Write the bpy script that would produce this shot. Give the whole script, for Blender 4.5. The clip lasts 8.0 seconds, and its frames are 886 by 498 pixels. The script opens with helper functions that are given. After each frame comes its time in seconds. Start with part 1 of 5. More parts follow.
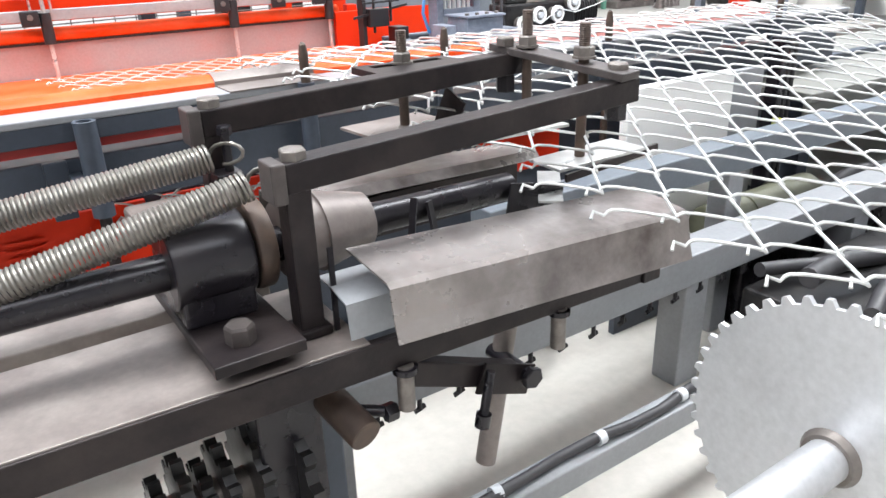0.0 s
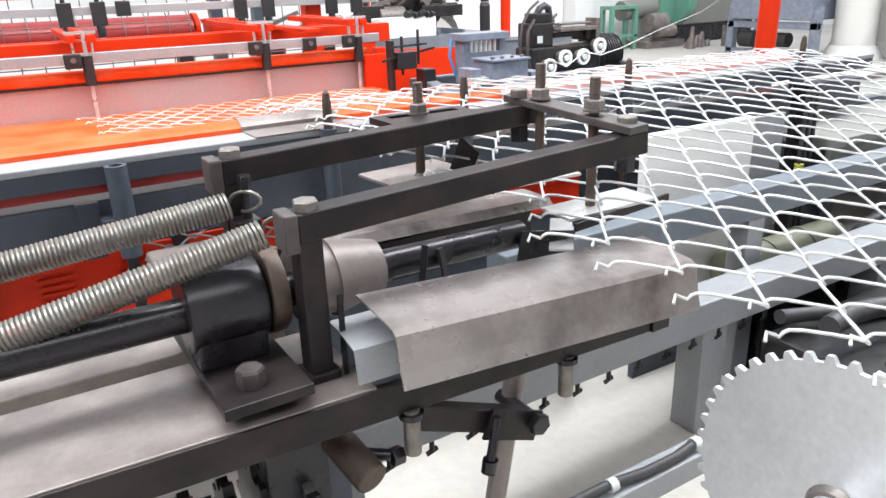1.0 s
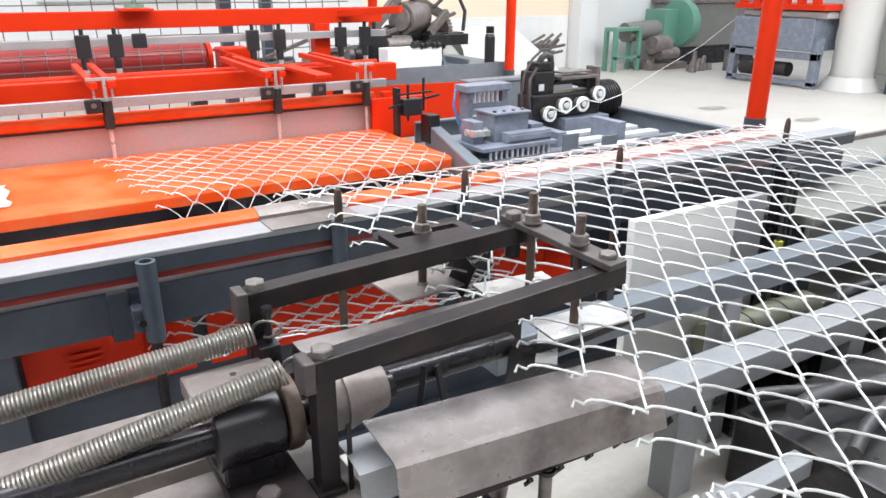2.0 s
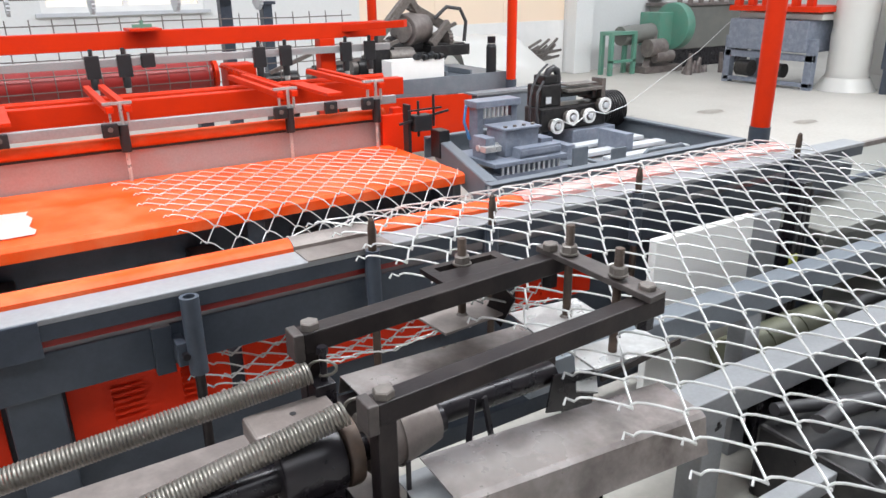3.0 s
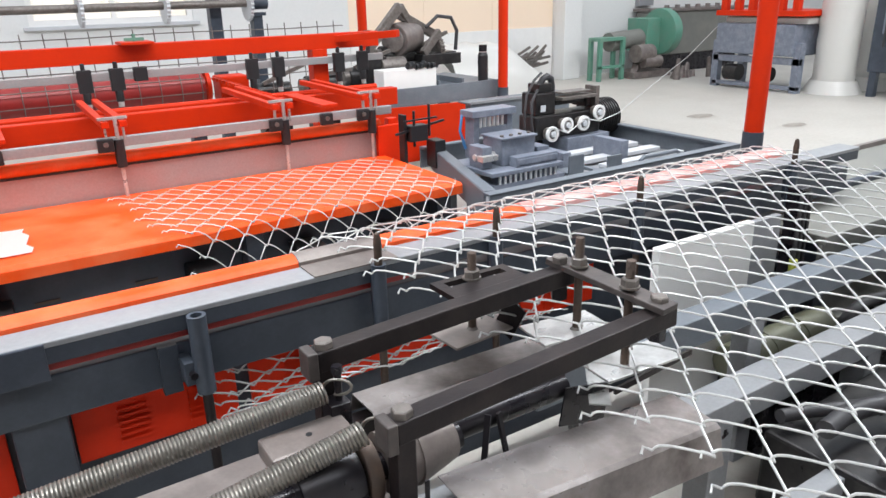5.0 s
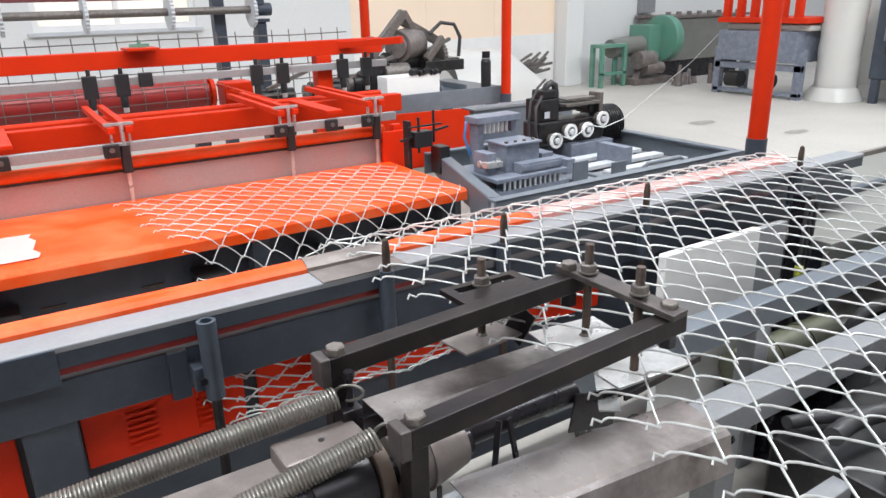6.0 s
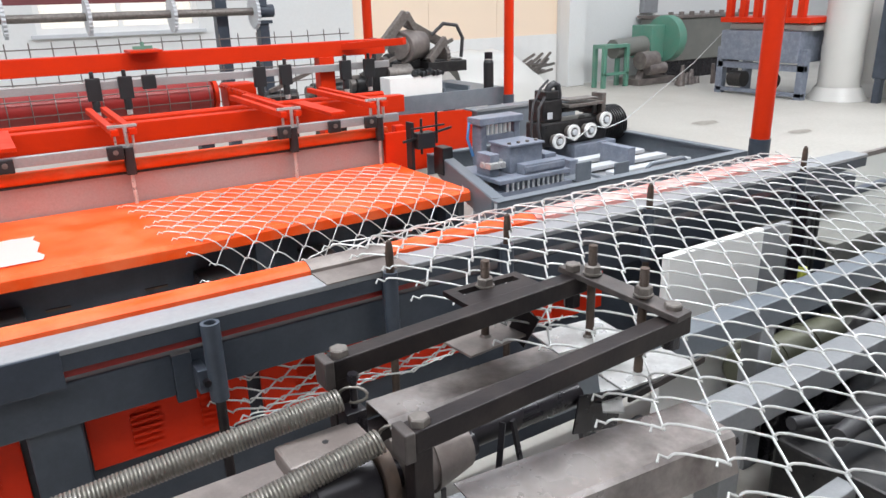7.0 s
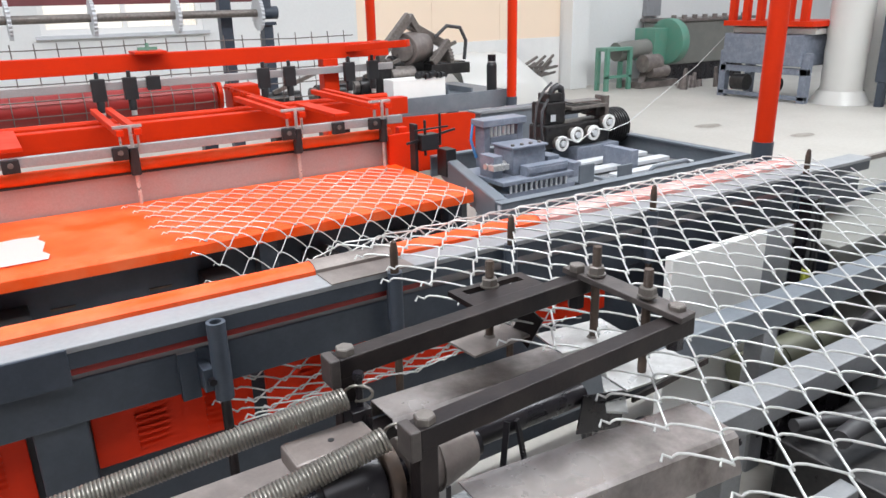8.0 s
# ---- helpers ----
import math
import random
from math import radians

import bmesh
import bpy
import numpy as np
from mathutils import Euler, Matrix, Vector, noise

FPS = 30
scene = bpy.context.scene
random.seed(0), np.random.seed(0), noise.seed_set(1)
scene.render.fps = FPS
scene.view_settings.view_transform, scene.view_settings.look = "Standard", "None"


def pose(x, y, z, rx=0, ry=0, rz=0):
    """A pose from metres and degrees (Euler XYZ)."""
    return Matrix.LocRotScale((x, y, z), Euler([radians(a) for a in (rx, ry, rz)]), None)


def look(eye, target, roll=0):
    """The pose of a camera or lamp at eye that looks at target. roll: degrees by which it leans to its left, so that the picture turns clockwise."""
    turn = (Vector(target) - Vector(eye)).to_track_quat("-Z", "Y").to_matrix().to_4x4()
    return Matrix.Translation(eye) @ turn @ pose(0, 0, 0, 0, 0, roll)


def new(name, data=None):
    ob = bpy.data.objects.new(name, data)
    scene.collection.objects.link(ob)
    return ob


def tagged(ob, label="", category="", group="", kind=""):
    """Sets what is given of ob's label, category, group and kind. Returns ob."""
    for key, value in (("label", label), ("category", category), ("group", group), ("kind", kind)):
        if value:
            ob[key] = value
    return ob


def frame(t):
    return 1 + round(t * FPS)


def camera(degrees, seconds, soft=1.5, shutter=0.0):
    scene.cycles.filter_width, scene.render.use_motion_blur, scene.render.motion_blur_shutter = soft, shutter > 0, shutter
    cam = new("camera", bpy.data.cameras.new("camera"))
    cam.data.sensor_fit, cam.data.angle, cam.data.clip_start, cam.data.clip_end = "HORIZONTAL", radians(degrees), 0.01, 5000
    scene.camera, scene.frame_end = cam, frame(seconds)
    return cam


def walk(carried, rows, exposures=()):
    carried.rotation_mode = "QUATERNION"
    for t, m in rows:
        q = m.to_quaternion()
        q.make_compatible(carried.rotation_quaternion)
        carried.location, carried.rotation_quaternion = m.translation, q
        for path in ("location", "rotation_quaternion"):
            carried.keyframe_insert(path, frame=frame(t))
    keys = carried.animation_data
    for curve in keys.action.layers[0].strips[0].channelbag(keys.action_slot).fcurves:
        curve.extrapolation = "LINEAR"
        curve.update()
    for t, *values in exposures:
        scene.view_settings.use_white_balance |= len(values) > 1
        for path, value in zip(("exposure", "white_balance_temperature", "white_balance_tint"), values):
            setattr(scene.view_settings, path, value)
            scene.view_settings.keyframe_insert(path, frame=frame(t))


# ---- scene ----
cam = camera(63.0, 8.0)
PATH = [
    (0, (-0.347, -0.86, 1.241), (0.677, 0.668, 0.453), -1.8),
    (0.5, (-0.341, -0.894, 1.258), (0.649, 0.684, 0.529), -1.7),
    (1, (-0.331, -0.895, 1.27), (0.646, 0.705, 0.574), -1.8),
    (1.5, (-0.329, -0.906, 1.329), (0.646, 0.7, 0.644), -1.1),
    (2, (-0.363, -0.951, 1.534), (0.618, 0.647, 0.838), 0.2),
    (3.5, (-0.469, -0.894, 1.613), (0.533, 0.695, 0.925), -1.2),
    (4, (-0.461, -0.891, 1.614), (0.55, 0.692, 0.927), -1.2),
    (4.5, (-0.468, -0.886, 1.62), (0.55, 0.695, 0.938), -1.4),
    (6, (-0.501, -0.874, 1.628), (0.52, 0.715, 0.97), -1.3),
    (6.5, (-0.496, -0.872, 1.627), (0.521, 0.721, 0.971), -1.5),
    (7, (-0.502, -0.873, 1.63), (0.513, 0.721, 0.974), -1.5),
    (7.5, (-0.506, -0.875, 1.631), (0.506, 0.722, 0.976), -1.5),
    (8, (-0.513, -0.877, 1.629), (0.499, 0.721, 0.979), -1.3),
]
walk(cam, [(t, look(eye, target, roll)) for t, eye, target, roll in PATH], [(0, 0.90), (1.0, 0.86), (1.5, 0.80), (2.2, 0.54), (3.5, 0.30), (8, 0.26)])

# ---- light ----
world = bpy.data.worlds.new("sky")
scene.world = world
world.use_nodes = True
sky = world.node_tree.nodes.new("ShaderNodeTexSky")
sky.sky_type, sky.sun_disc = "NISHITA", False
sky.sun_elevation, sky.sun_rotation = radians(55), radians(200)
world.node_tree.links.new(sky.outputs[0], world.node_tree.nodes["Background"].inputs[0])
world.node_tree.nodes["Background"].inputs[1].default_value = 0.1


def area_lamp(name, eye, target, sx, sy, watts, colour=(1, 1, 1)):
    data = bpy.data.lights.new(name, "AREA")
    data.shape, data.size, data.size_y, data.energy, data.color = "RECTANGLE", sx, sy, watts, colour
    ob = new(name, data)
    ob.matrix_world = look(eye, target)
    return tagged(ob, "long unseen lamp strip added overhead to light the hall", "roof light", kind="structure")


ROOF = 6.0
# Unseen lamp strips added overhead, placed and powered to balance the hall's light.
STRIPS = ((-3.6, 1.6, 320), (0.9, 1.4, 1240), (4.6, 2.0, 150), (8.2, 1.6, 270))
for sy, width, watts in STRIPS:
    area_lamp("added_overhead_lamp", (3.5, sy, ROOF - 0.05), (3.5, sy, 0), 22, width, watts, (0.93, 0.97, 1.0))


# ---- materials ----
def mat(name, colour, rough=0.5, metal=0.0, dirt=None, amount=0.35, scale=6.0, grain=90.0, bump=0.15, vary=0.15, rough_vary=0.15, gloss=0.5):
    """Painted or bare surface: stains at one scale, grain at another, and fine relief."""
    m = bpy.data.materials.new(name)
    m.use_nodes = True
    nt = m.node_tree
    b = nt.nodes["Principled BSDF"]
    tc = nt.nodes.new("ShaderNodeTexCoord")

    def noise_node(s, detail, rgh=0.6):
        n = nt.nodes.new("ShaderNodeTexNoise")
        n.inputs["Scale"].default_value, n.inputs["Detail"].default_value, n.inputs["Roughness"].default_value = s, detail, rgh
        nt.links.new(tc.outputs["Object"], n.inputs["Vector"])
        return n
    big, small = noise_node(scale, 6), noise_node(grain, 3)
    ramp = nt.nodes.new("ShaderNodeValToRGB")
    ramp.color_ramp.elements[0].position, ramp.color_ramp.elements[1].position = 0.42, 0.72
    nt.links.new(big.outputs["Fac"], ramp.inputs["Fac"])
    mix = nt.nodes.new("ShaderNodeMix")
    mix.data_type = "RGBA"
    dirt = dirt or tuple(c * 0.55 for c in colour)
    mix.inputs["A"].default_value, mix.inputs["B"].default_value = (*colour, 1), (*dirt, 1)
    sc = nt.nodes.new("ShaderNodeMath")
    sc.operation = "MULTIPLY"
    sc.inputs[1].default_value = amount
    nt.links.new(ramp.outputs["Color"], sc.inputs[0])
    nt.links.new(sc.outputs[0], mix.inputs["Factor"])
    hsv = nt.nodes.new("ShaderNodeHueSaturation")
    mr = nt.nodes.new("ShaderNodeMapRange")
    mr.inputs["To Min"].default_value, mr.inputs["To Max"].default_value = 1 - vary, 1 + vary
    nt.links.new(small.outputs["Fac"], mr.inputs["Value"])
    nt.links.new(mr.outputs[0], hsv.inputs["Value"])
    nt.links.new(mix.outputs["Result"], hsv.inputs["Color"])
    nt.links.new(hsv.outputs[0], b.inputs["Base Color"])
    rr = nt.nodes.new("ShaderNodeMapRange")
    rr.inputs["To Min"].default_value, rr.inputs["To Max"].default_value = max(0.03, rough - rough_vary), min(1, rough + rough_vary)
    nt.links.new(big.outputs["Fac"], rr.inputs["Value"])
    nt.links.new(rr.outputs[0], b.inputs["Roughness"])
    b.inputs["Metallic"].default_value = metal
    b.inputs["Specular IOR Level"].default_value = gloss
    if bump:
        bp = nt.nodes.new("ShaderNodeBump")
        bp.inputs["Strength"].default_value, bp.inputs["Distance"].default_value = bump, 0.002
        nt.links.new(small.outputs["Fac"], bp.inputs["Height"])
        nt.links.new(bp.outputs[0], b.inputs["Normal"])
    return m


CONCRETE = mat("concrete", (0.47, 0.445, 0.405), 0.55, dirt=(0.36, 0.335, 0.30), scale=0.7, grain=25, bump=0.1, amount=0.5)
PLASTER = mat("plaster", (0.70, 0.70, 0.69), 0.8, dirt=(0.66, 0.65, 0.63), scale=0.8, grain=30, amount=0.3, bump=0.05, vary=0.05)
SHUTTER = mat("peach_paint", (0.88, 0.70, 0.54), 0.6, dirt=(0.82, 0.66, 0.52), scale=0.6, amount=0.5, bump=0.03, vary=0.03)
ORANGE = mat("orange_paint", (0.58, 0.028, 0.004), 0.40, dirt=(0.47, 0.022, 0.005), scale=5, amount=0.5, bump=0.05, vary=0.06, gloss=0.16)
SLAB_ORANGE = mat("worn_orange_paint", (0.82, 0.075, 0.007), 0.4, dirt=(0.80, 0.19, 0.075), scale=5, amount=0.7, bump=0.05, vary=0.06, gloss=0.2)
RED = mat("red_paint", (0.70, 0.032, 0.006), 0.42, dirt=(0.56, 0.022, 0.006), scale=5, amount=0.4, bump=0.05, vary=0.06, gloss=0.16)
DRUM_RED = mat("drum_red", (0.27, 0.017, 0.015), 0.4, scale=4, amount=0.4, vary=0.08)
GREY = mat("grey_paint", (0.042, 0.051, 0.068), 0.40, dirt=(0.085, 0.097, 0.12), scale=7, amount=0.5, bump=0.08, gloss=0.32)
LIGHT_GREY = mat("light_grey_paint", (0.255, 0.26, 0.272), 0.42, dirt=(0.17, 0.172, 0.178), scale=6, amount=0.4, bump=0.06)
PALE = mat("pale_grey_paint", (0.55, 0.56, 0.58), 0.4, dirt=(0.4, 0.4, 0.4), scale=6, amount=0.3, bump=0.05)
BLUE_GREY = mat("blue_grey_paint", (0.15, 0.17, 0.215), 0.4, dirt=(0.33, 0.345, 0.40), scale=14, amount=0.45, vary=0.25)
ALU = mat("aluminium", (0.46, 0.46, 0.465), 0.35, 0.6, scale=5, amount=0.25)
DARK = mat("dark_steel", (0.016, 0.012, 0.013), 0.44, 0.3, dirt=(0.060, 0.047, 0.043), scale=11, amount=0.5, bump=0.25, gloss=0.28)
END = mat("grimy_steel", (0.055, 0.045, 0.043), 0.5, 0.2, dirt=(0.14, 0.118, 0.108), scale=18, amount=0.6, bump=0.2)
BLACKENED = mat("blackened_steel", (0.014, 0.012, 0.016), 0.28, 0.3, dirt=(0.03, 0.026, 0.027), scale=14, amount=0.5, bump=0.04, rough_vary=0.08)
DUSTY = mat("dusty_steel", (0.16, 0.133, 0.123), 0.46, 0.3, dirt=(0.31, 0.272, 0.25), scale=9, amount=0.7, bump=0.2)
SHEET = mat("bare_sheet_steel", (0.30, 0.268, 0.255), 0.30, 0.55, dirt=(0.07, 0.055, 0.05), scale=6.5, amount=0.95, bump=0.1, rough_vary=0.2)
BRIGHT = mat("bright_steel", (0.60, 0.595, 0.585), 0.30, 0.55, dirt=(0.30, 0.28, 0.265), scale=12, amount=0.55, bump=0.1)
BOLT = mat("bolt_steel", (0.19, 0.168, 0.153), 0.45, 0.5, dirt=(0.07, 0.058, 0.052), scale=40, amount=0.6, bump=0.2)
SPRING = mat("spring_steel", (0.27, 0.25, 0.225), 0.36, 0.75, dirt=(0.13, 0.11, 0.095), scale=20, amount=0.6)
RUSTY = mat("rusty_steel", (0.065, 0.045, 0.036), 0.5, 0.4, dirt=(0.13, 0.085, 0.06), scale=30, amount=0.6, bump=0.25)
WIRE = mat("galvanised_wire", (0.52, 0.52, 0.51), 0.42, 0.45, dirt=(0.36, 0.355, 0.34), scale=30, amount=0.4, bump=0.05)
SAW = mat("ground_steel", (0.62, 0.62, 0.63), 0.38, 0.6, dirt=(0.45, 0.45, 0.45), scale=7, amount=0.5, bump=0.06)
BLACK = mat("black_plastic", (0.018, 0.018, 0.02), 0.4, scale=20, amount=0.3)
RUBBER = mat("black_rubber", (0.035, 0.033, 0.036), 0.5, scale=20, amount=0.3)
MOTOR = mat("greasy_cast_iron", (0.018, 0.017, 0.018), 0.33, 0.3, dirt=(0.05, 0.045, 0.042), scale=25, amount=0.6)
GREEN = mat("green_paint", (0.10, 0.26, 0.19), 0.5, dirt=(0.19, 0.25, 0.20), scale=5, amount=0.5)
GREY_GREEN = mat("dull_green_grey", (0.16, 0.16, 0.145), 0.55, dirt=(0.24, 0.23, 0.205), scale=3, amount=0.5)
WHITE = mat("white_paint", (0.80, 0.79, 0.77), 0.4, scale=4, amount=0.12, vary=0.04)
# The red second colour paints a reddish reflection into the grey.
BOARD = mat("scuffed_reflect_plate", (0.37, 0.335, 0.335), 0.36, 0.3, dirt=(0.50, 0.24, 0.21), scale=3.5, amount=0.55, rough_vary=0.2)
SLATE = mat("slate_paint", (0.125, 0.142, 0.165), 0.42, dirt=(0.20, 0.215, 0.235), scale=9, amount=0.5, bump=0.08)
WRAP = mat("pink_film", (0.68, 0.24, 0.21), 0.32, dirt=(0.78, 0.50, 0.47), scale=9, amount=0.7, bump=0.1)
MAROON = mat("maroon_paint", (0.16, 0.04, 0.045), 0.5, scale=3)
GLASS = bpy.data.materials.new("window_glass")
GLASS.use_nodes = True
GLASS.node_tree.nodes["Principled BSDF"].inputs["Transmission Weight"].default_value = 1.0
GLASS.node_tree.nodes["Principled BSDF"].inputs["Roughness"].default_value = 0.05
FILM = bpy.data.materials.new("plastic_film")
FILM.use_nodes = True
_b = FILM.node_tree.nodes["Principled BSDF"]
_b.inputs["Base Color"].default_value, _b.inputs["Roughness"].default_value = (0.82, 0.80, 0.76, 1), 0.3
_b.inputs["Transmission Weight"].default_value = 0.4
DAY = bpy.data.materials.new("daylight")
DAY.use_nodes = True
_b = DAY.node_tree.nodes["Principled BSDF"]
_b.inputs["Emission Color"].default_value, _b.inputs["Emission Strength"].default_value = (1.0, 0.86, 0.70, 1), 0.65


# ---- geometry helpers ----
class Geo:
    """Points and faces of one mesh, in world metres."""

    def __init__(self):
        self.v, self.f, self.smooth = [], [], []

    def add(self, verts, faces, smooth=False):
        k = len(self.v)
        self.v += [tuple(p) for p in verts]
        self.f += [tuple(i + k for i in q) for q in faces]
        self.smooth += [smooth] * len(faces)
        return self

    def box(self, x0, y0, z0, x1, y1, z1):
        vs = [(x, y, z) for z in (z0, z1) for y in (y0, y1) for x in (x0, x1)]
        return self.add(vs, [(0, 2, 3, 1), (4, 5, 7, 6), (0, 1, 5, 4), (2, 6, 7, 3), (0, 4, 6, 2), (1, 3, 7, 5)])

    def bar(self, a, b, w, h, up=(0, 0, 1)):
        """A box of width w and height h, centred on the line from a to b."""
        a, b = Vector(a), Vector(b)
        d = (b - a).normalized()
        s = d.cross(Vector(up))
        s = s.normalized() if s.length > 1e-5 else Vector((1, 0, 0))
        u = s.cross(d).normalized()
        vs = [p + s * i * w / 2 + u * j * h / 2 for p in (a, b) for i, j in ((-1, -1), (1, -1), (1, 1), (-1, 1))]
        return self.add(vs, [(0, 3, 2, 1), (4, 5, 6, 7), (0, 1, 5, 4), (1, 2, 6, 5), (2, 3, 7, 6), (3, 0, 4, 7)])

    def prism(self, profile, a, b, up=(0, 0, 1)):
        """Sweeps a closed profile of (sideways, up) points from a to b."""
        a, b = Vector(a), Vector(b)
        d = (b - a).normalized()
        s = d.cross(Vector(up)).normalized()
        u = s.cross(d).normalized()
        n = len(profile)
        vs = [p + s * i + u * j for p in (a, b) for i, j in profile]
        return self.add(vs, [tuple(range(n - 1, -1, -1)), tuple(range(n, 2 * n))] + [(i, (i + 1) % n, n + (i + 1) % n, n + i) for i in range(n)])

    def rod(self, a, b, r, n=14, r2=None, caps=True):
        a, b = Vector(a), Vector(b)
        d = (b - a).normalized()
        s = d.cross(Vector((0, 0, 1)) if abs(d.z) < 0.9 else Vector((0, 1, 0))).normalized()
        u = d.cross(s)
        r2 = r if r2 is None else r2
        vs = [p + (s * math.cos(6.28318 * i / n) + u * math.sin(6.28318 * i / n)) * q for p, q in ((a, r), (b, r2)) for i in range(n)]
        self.add(vs, [(i, (i + 1) % n, n + (i + 1) % n, n + i) for i in range(n)], n > 8)
        if caps:
            k = len(self.v) - 2 * n
            self.f += [tuple(k + i for i in range(n - 1, -1, -1)), tuple(k + n + i for i in range(n))]
            self.smooth += [False, False]
        return self

    def pipe(self, a, b, r, inner, n=18):
        """A hollow tube, open at both ends."""
        a, b = Vector(a), Vector(b)
        d = (b - a).normalized()
        s = d.cross(Vector((0, 0, 1)) if abs(d.z) < 0.9 else Vector((0, 1, 0))).normalized()
        u = d.cross(s)
        rings = []
        for p, q in ((a, r), (b, r), (b, inner), (a, inner)):
            rings.append([p + (s * math.cos(6.28318 * i / n) + u * math.sin(6.28318 * i / n)) * q for i in range(n)])
        fs = []
        for k in range(4):
            for i in range(n):
                j = (i + 1) % n
                fs.append((k * n + i, k * n + j, ((k + 1) % 4) * n + j, ((k + 1) % 4) * n + i))
        return self.add([p for ring in rings for p in ring], fs, True)

    def tube(self, pts, r, n=6):
        """A round wire along a row of points."""
        pts = [Vector(p) for p in pts]
        vs, fs = [], []
        s = None
        for i, p in enumerate(pts):
            d = (pts[min(i + 1, len(pts) - 1)] - pts[max(i - 1, 0)]).normalized()
            if s is None:
                s = d.cross(Vector((0.13, 0.21, 0.97))).normalized()
            s = (s - d * s.dot(d)).normalized()
            u = d.cross(s)
            vs += [p + (s * math.cos(6.28318 * k / n) + u * math.sin(6.28318 * k / n)) * r for k in range(n)]
            if i:
                fs += [((i - 1) * n + k, (i - 1) * n + (k + 1) % n, i * n + (k + 1) % n, i * n + k) for k in range(n)]
        fs += [tuple(range(n - 1, -1, -1)), tuple((len(pts) - 1) * n + k for k in range(n))]
        return self.add(vs, fs, True)

    def coil(self, a, b, radius, r, turns, seg=14, n=5):
        a, b = Vector(a), Vector(b)
        d = (b - a).normalized()
        s = d.cross(Vector((0, 0, 1)) if abs(d.z) < 0.9 else Vector((0, 1, 0))).normalized()
        u = d.cross(s)
        total = int(turns * seg)
        return self.tube([a + (b - a) * (i / total) + (s * math.cos(6.28318 * i / seg) + u * math.sin(6.28318 * i / seg)) * radius for i in range(total + 1)], r, n)

    def hexagon(self, c, r, h, turn=0.3, axis=(0, 0, 1)):
        c, d = Vector(c), Vector(axis).normalized()
        s = d.cross(Vector((1, 0, 0)) if abs(d.x) < 0.9 else Vector((0, 1, 0))).normalized()
        u = d.cross(s)
        ring = lambda q, z: [c + d * z + (s * math.cos(turn + 1.0472 * i) + u * math.sin(turn + 1.0472 * i)) * q for i in range(6)]
        vs = ring(r, 0) + ring(r, h * 0.85) + ring(r * 0.88, h)
        fs = [(5, 4, 3, 2, 1, 0), (12, 13, 14, 15, 16, 17)] + [(k * 6 + i, k * 6 + (i + 1) % 6, k * 6 + 6 + (i + 1) % 6, k * 6 + 6 + i) for k in (0, 1) for i in range(6)]
        return self.add(vs, fs)

    def thread(self, a, b, r, pitch=0.003, n=10):
        """A threaded rod: ribbed along its length."""
        a, b = Vector(a), Vector(b)
        m = max(2, int((b - a).length / pitch) * 2)
        for i in range(m):
            self.rod(a + (b - a) * (i / m), a + (b - a) * ((i + 1) / m), r if i % 2 else r * 0.9, n, r * 0.9 if i % 2 else r, caps=i in (0, m - 1))
        return self

    def sheet(self, profile, x0, x1, thick, slope=0.0, skew=0.0):
        """Bent sheet metal: a row of (y, z) points swept along x, given a thickness."""
        n = len(profile)
        normals = []
        for i in range(n):
            y0, z0 = profile[max(i - 1, 0)]
            y1, z1 = profile[min(i + 1, n - 1)]
            k = math.hypot(y1 - y0, z1 - z0) or 1
            normals.append(((z1 - z0) / k * thick, -(y1 - y0) / k * thick))
        loop = list(profile) + [(y + a, z + b) for (y, z), (a, b) in reversed(list(zip(profile, normals)))]
        m = len(loop)
        vs = [(x, y + skew * (x - x0), z + slope * (x - x0)) for x in (x0, x1) for y, z in loop]
        return self.add(vs, [tuple(range(m - 1, -1, -1)), tuple(range(m, 2 * m))] + [(i, (i + 1) % m, m + (i + 1) % m, m + i) for i in range(m)])


def cog(geo, c, radius, depth, teeth, x0, x1):
    """A toothed disc across the x axis, as one solid."""
    ring = []
    for k in range(teeth):
        for f, rr in ((0.0, radius), (0.25, radius), (0.42, radius - depth), (0.83, radius - depth)):
            t = 6.28318 * (k + f) / teeth
            ring.append((c[1] + rr * math.cos(t), c[2] + rr * math.sin(t)))
    n = len(ring)
    return geo.add([(x0, y, z) for y, z in ring] + [(x1, y, z) for y, z in ring] + [(x0, c[1], c[2]), (x1, c[1], c[2])],
                   [(i, (i + 1) % n, n + (i + 1) % n, n + i) for i in range(n)] + [(2 * n, (i + 1) % n, i) for i in range(n)] + [(2 * n + 1, n + i, n + (i + 1) % n) for i in range(n)])


def mesh_of(name, geo, material, bevel=0.0, at=(0, 0, 0)):
    me = bpy.data.meshes.new(name)
    o = Vector(at)
    me.from_pydata([tuple(Vector(p) - o) for p in geo.v], [], geo.f)
    me.polygons.foreach_set("use_smooth", geo.smooth)
    bm = bmesh.new()
    bm.from_mesh(me)
    bmesh.ops.recalc_face_normals(bm, faces=bm.faces)
    if bevel:
        edges = [e for e in bm.edges if len(e.link_faces) == 2 and e.calc_face_angle(0) > 0.6]
        bmesh.ops.bevel(bm, geom=edges, offset=bevel, segments=2, profile=0.5, affect="EDGES", clamp_overlap=True)
    for e in bm.edges:
        if len(e.link_faces) == 2 and e.calc_face_angle(0) > 0.7:
            e.smooth = False
    bm.to_mesh(me)
    bm.free()
    me.materials.append(material)
    return me


def thing(name, at, label, category, group="", kind=""):
    ob = new(name)
    ob.location = at
    ob.empty_display_size = 0.05
    return tagged(ob, label, category, group, kind)


def world_of(ob):
    p = Vector(ob.location)
    return p + world_of(ob.parent) if ob.parent else p


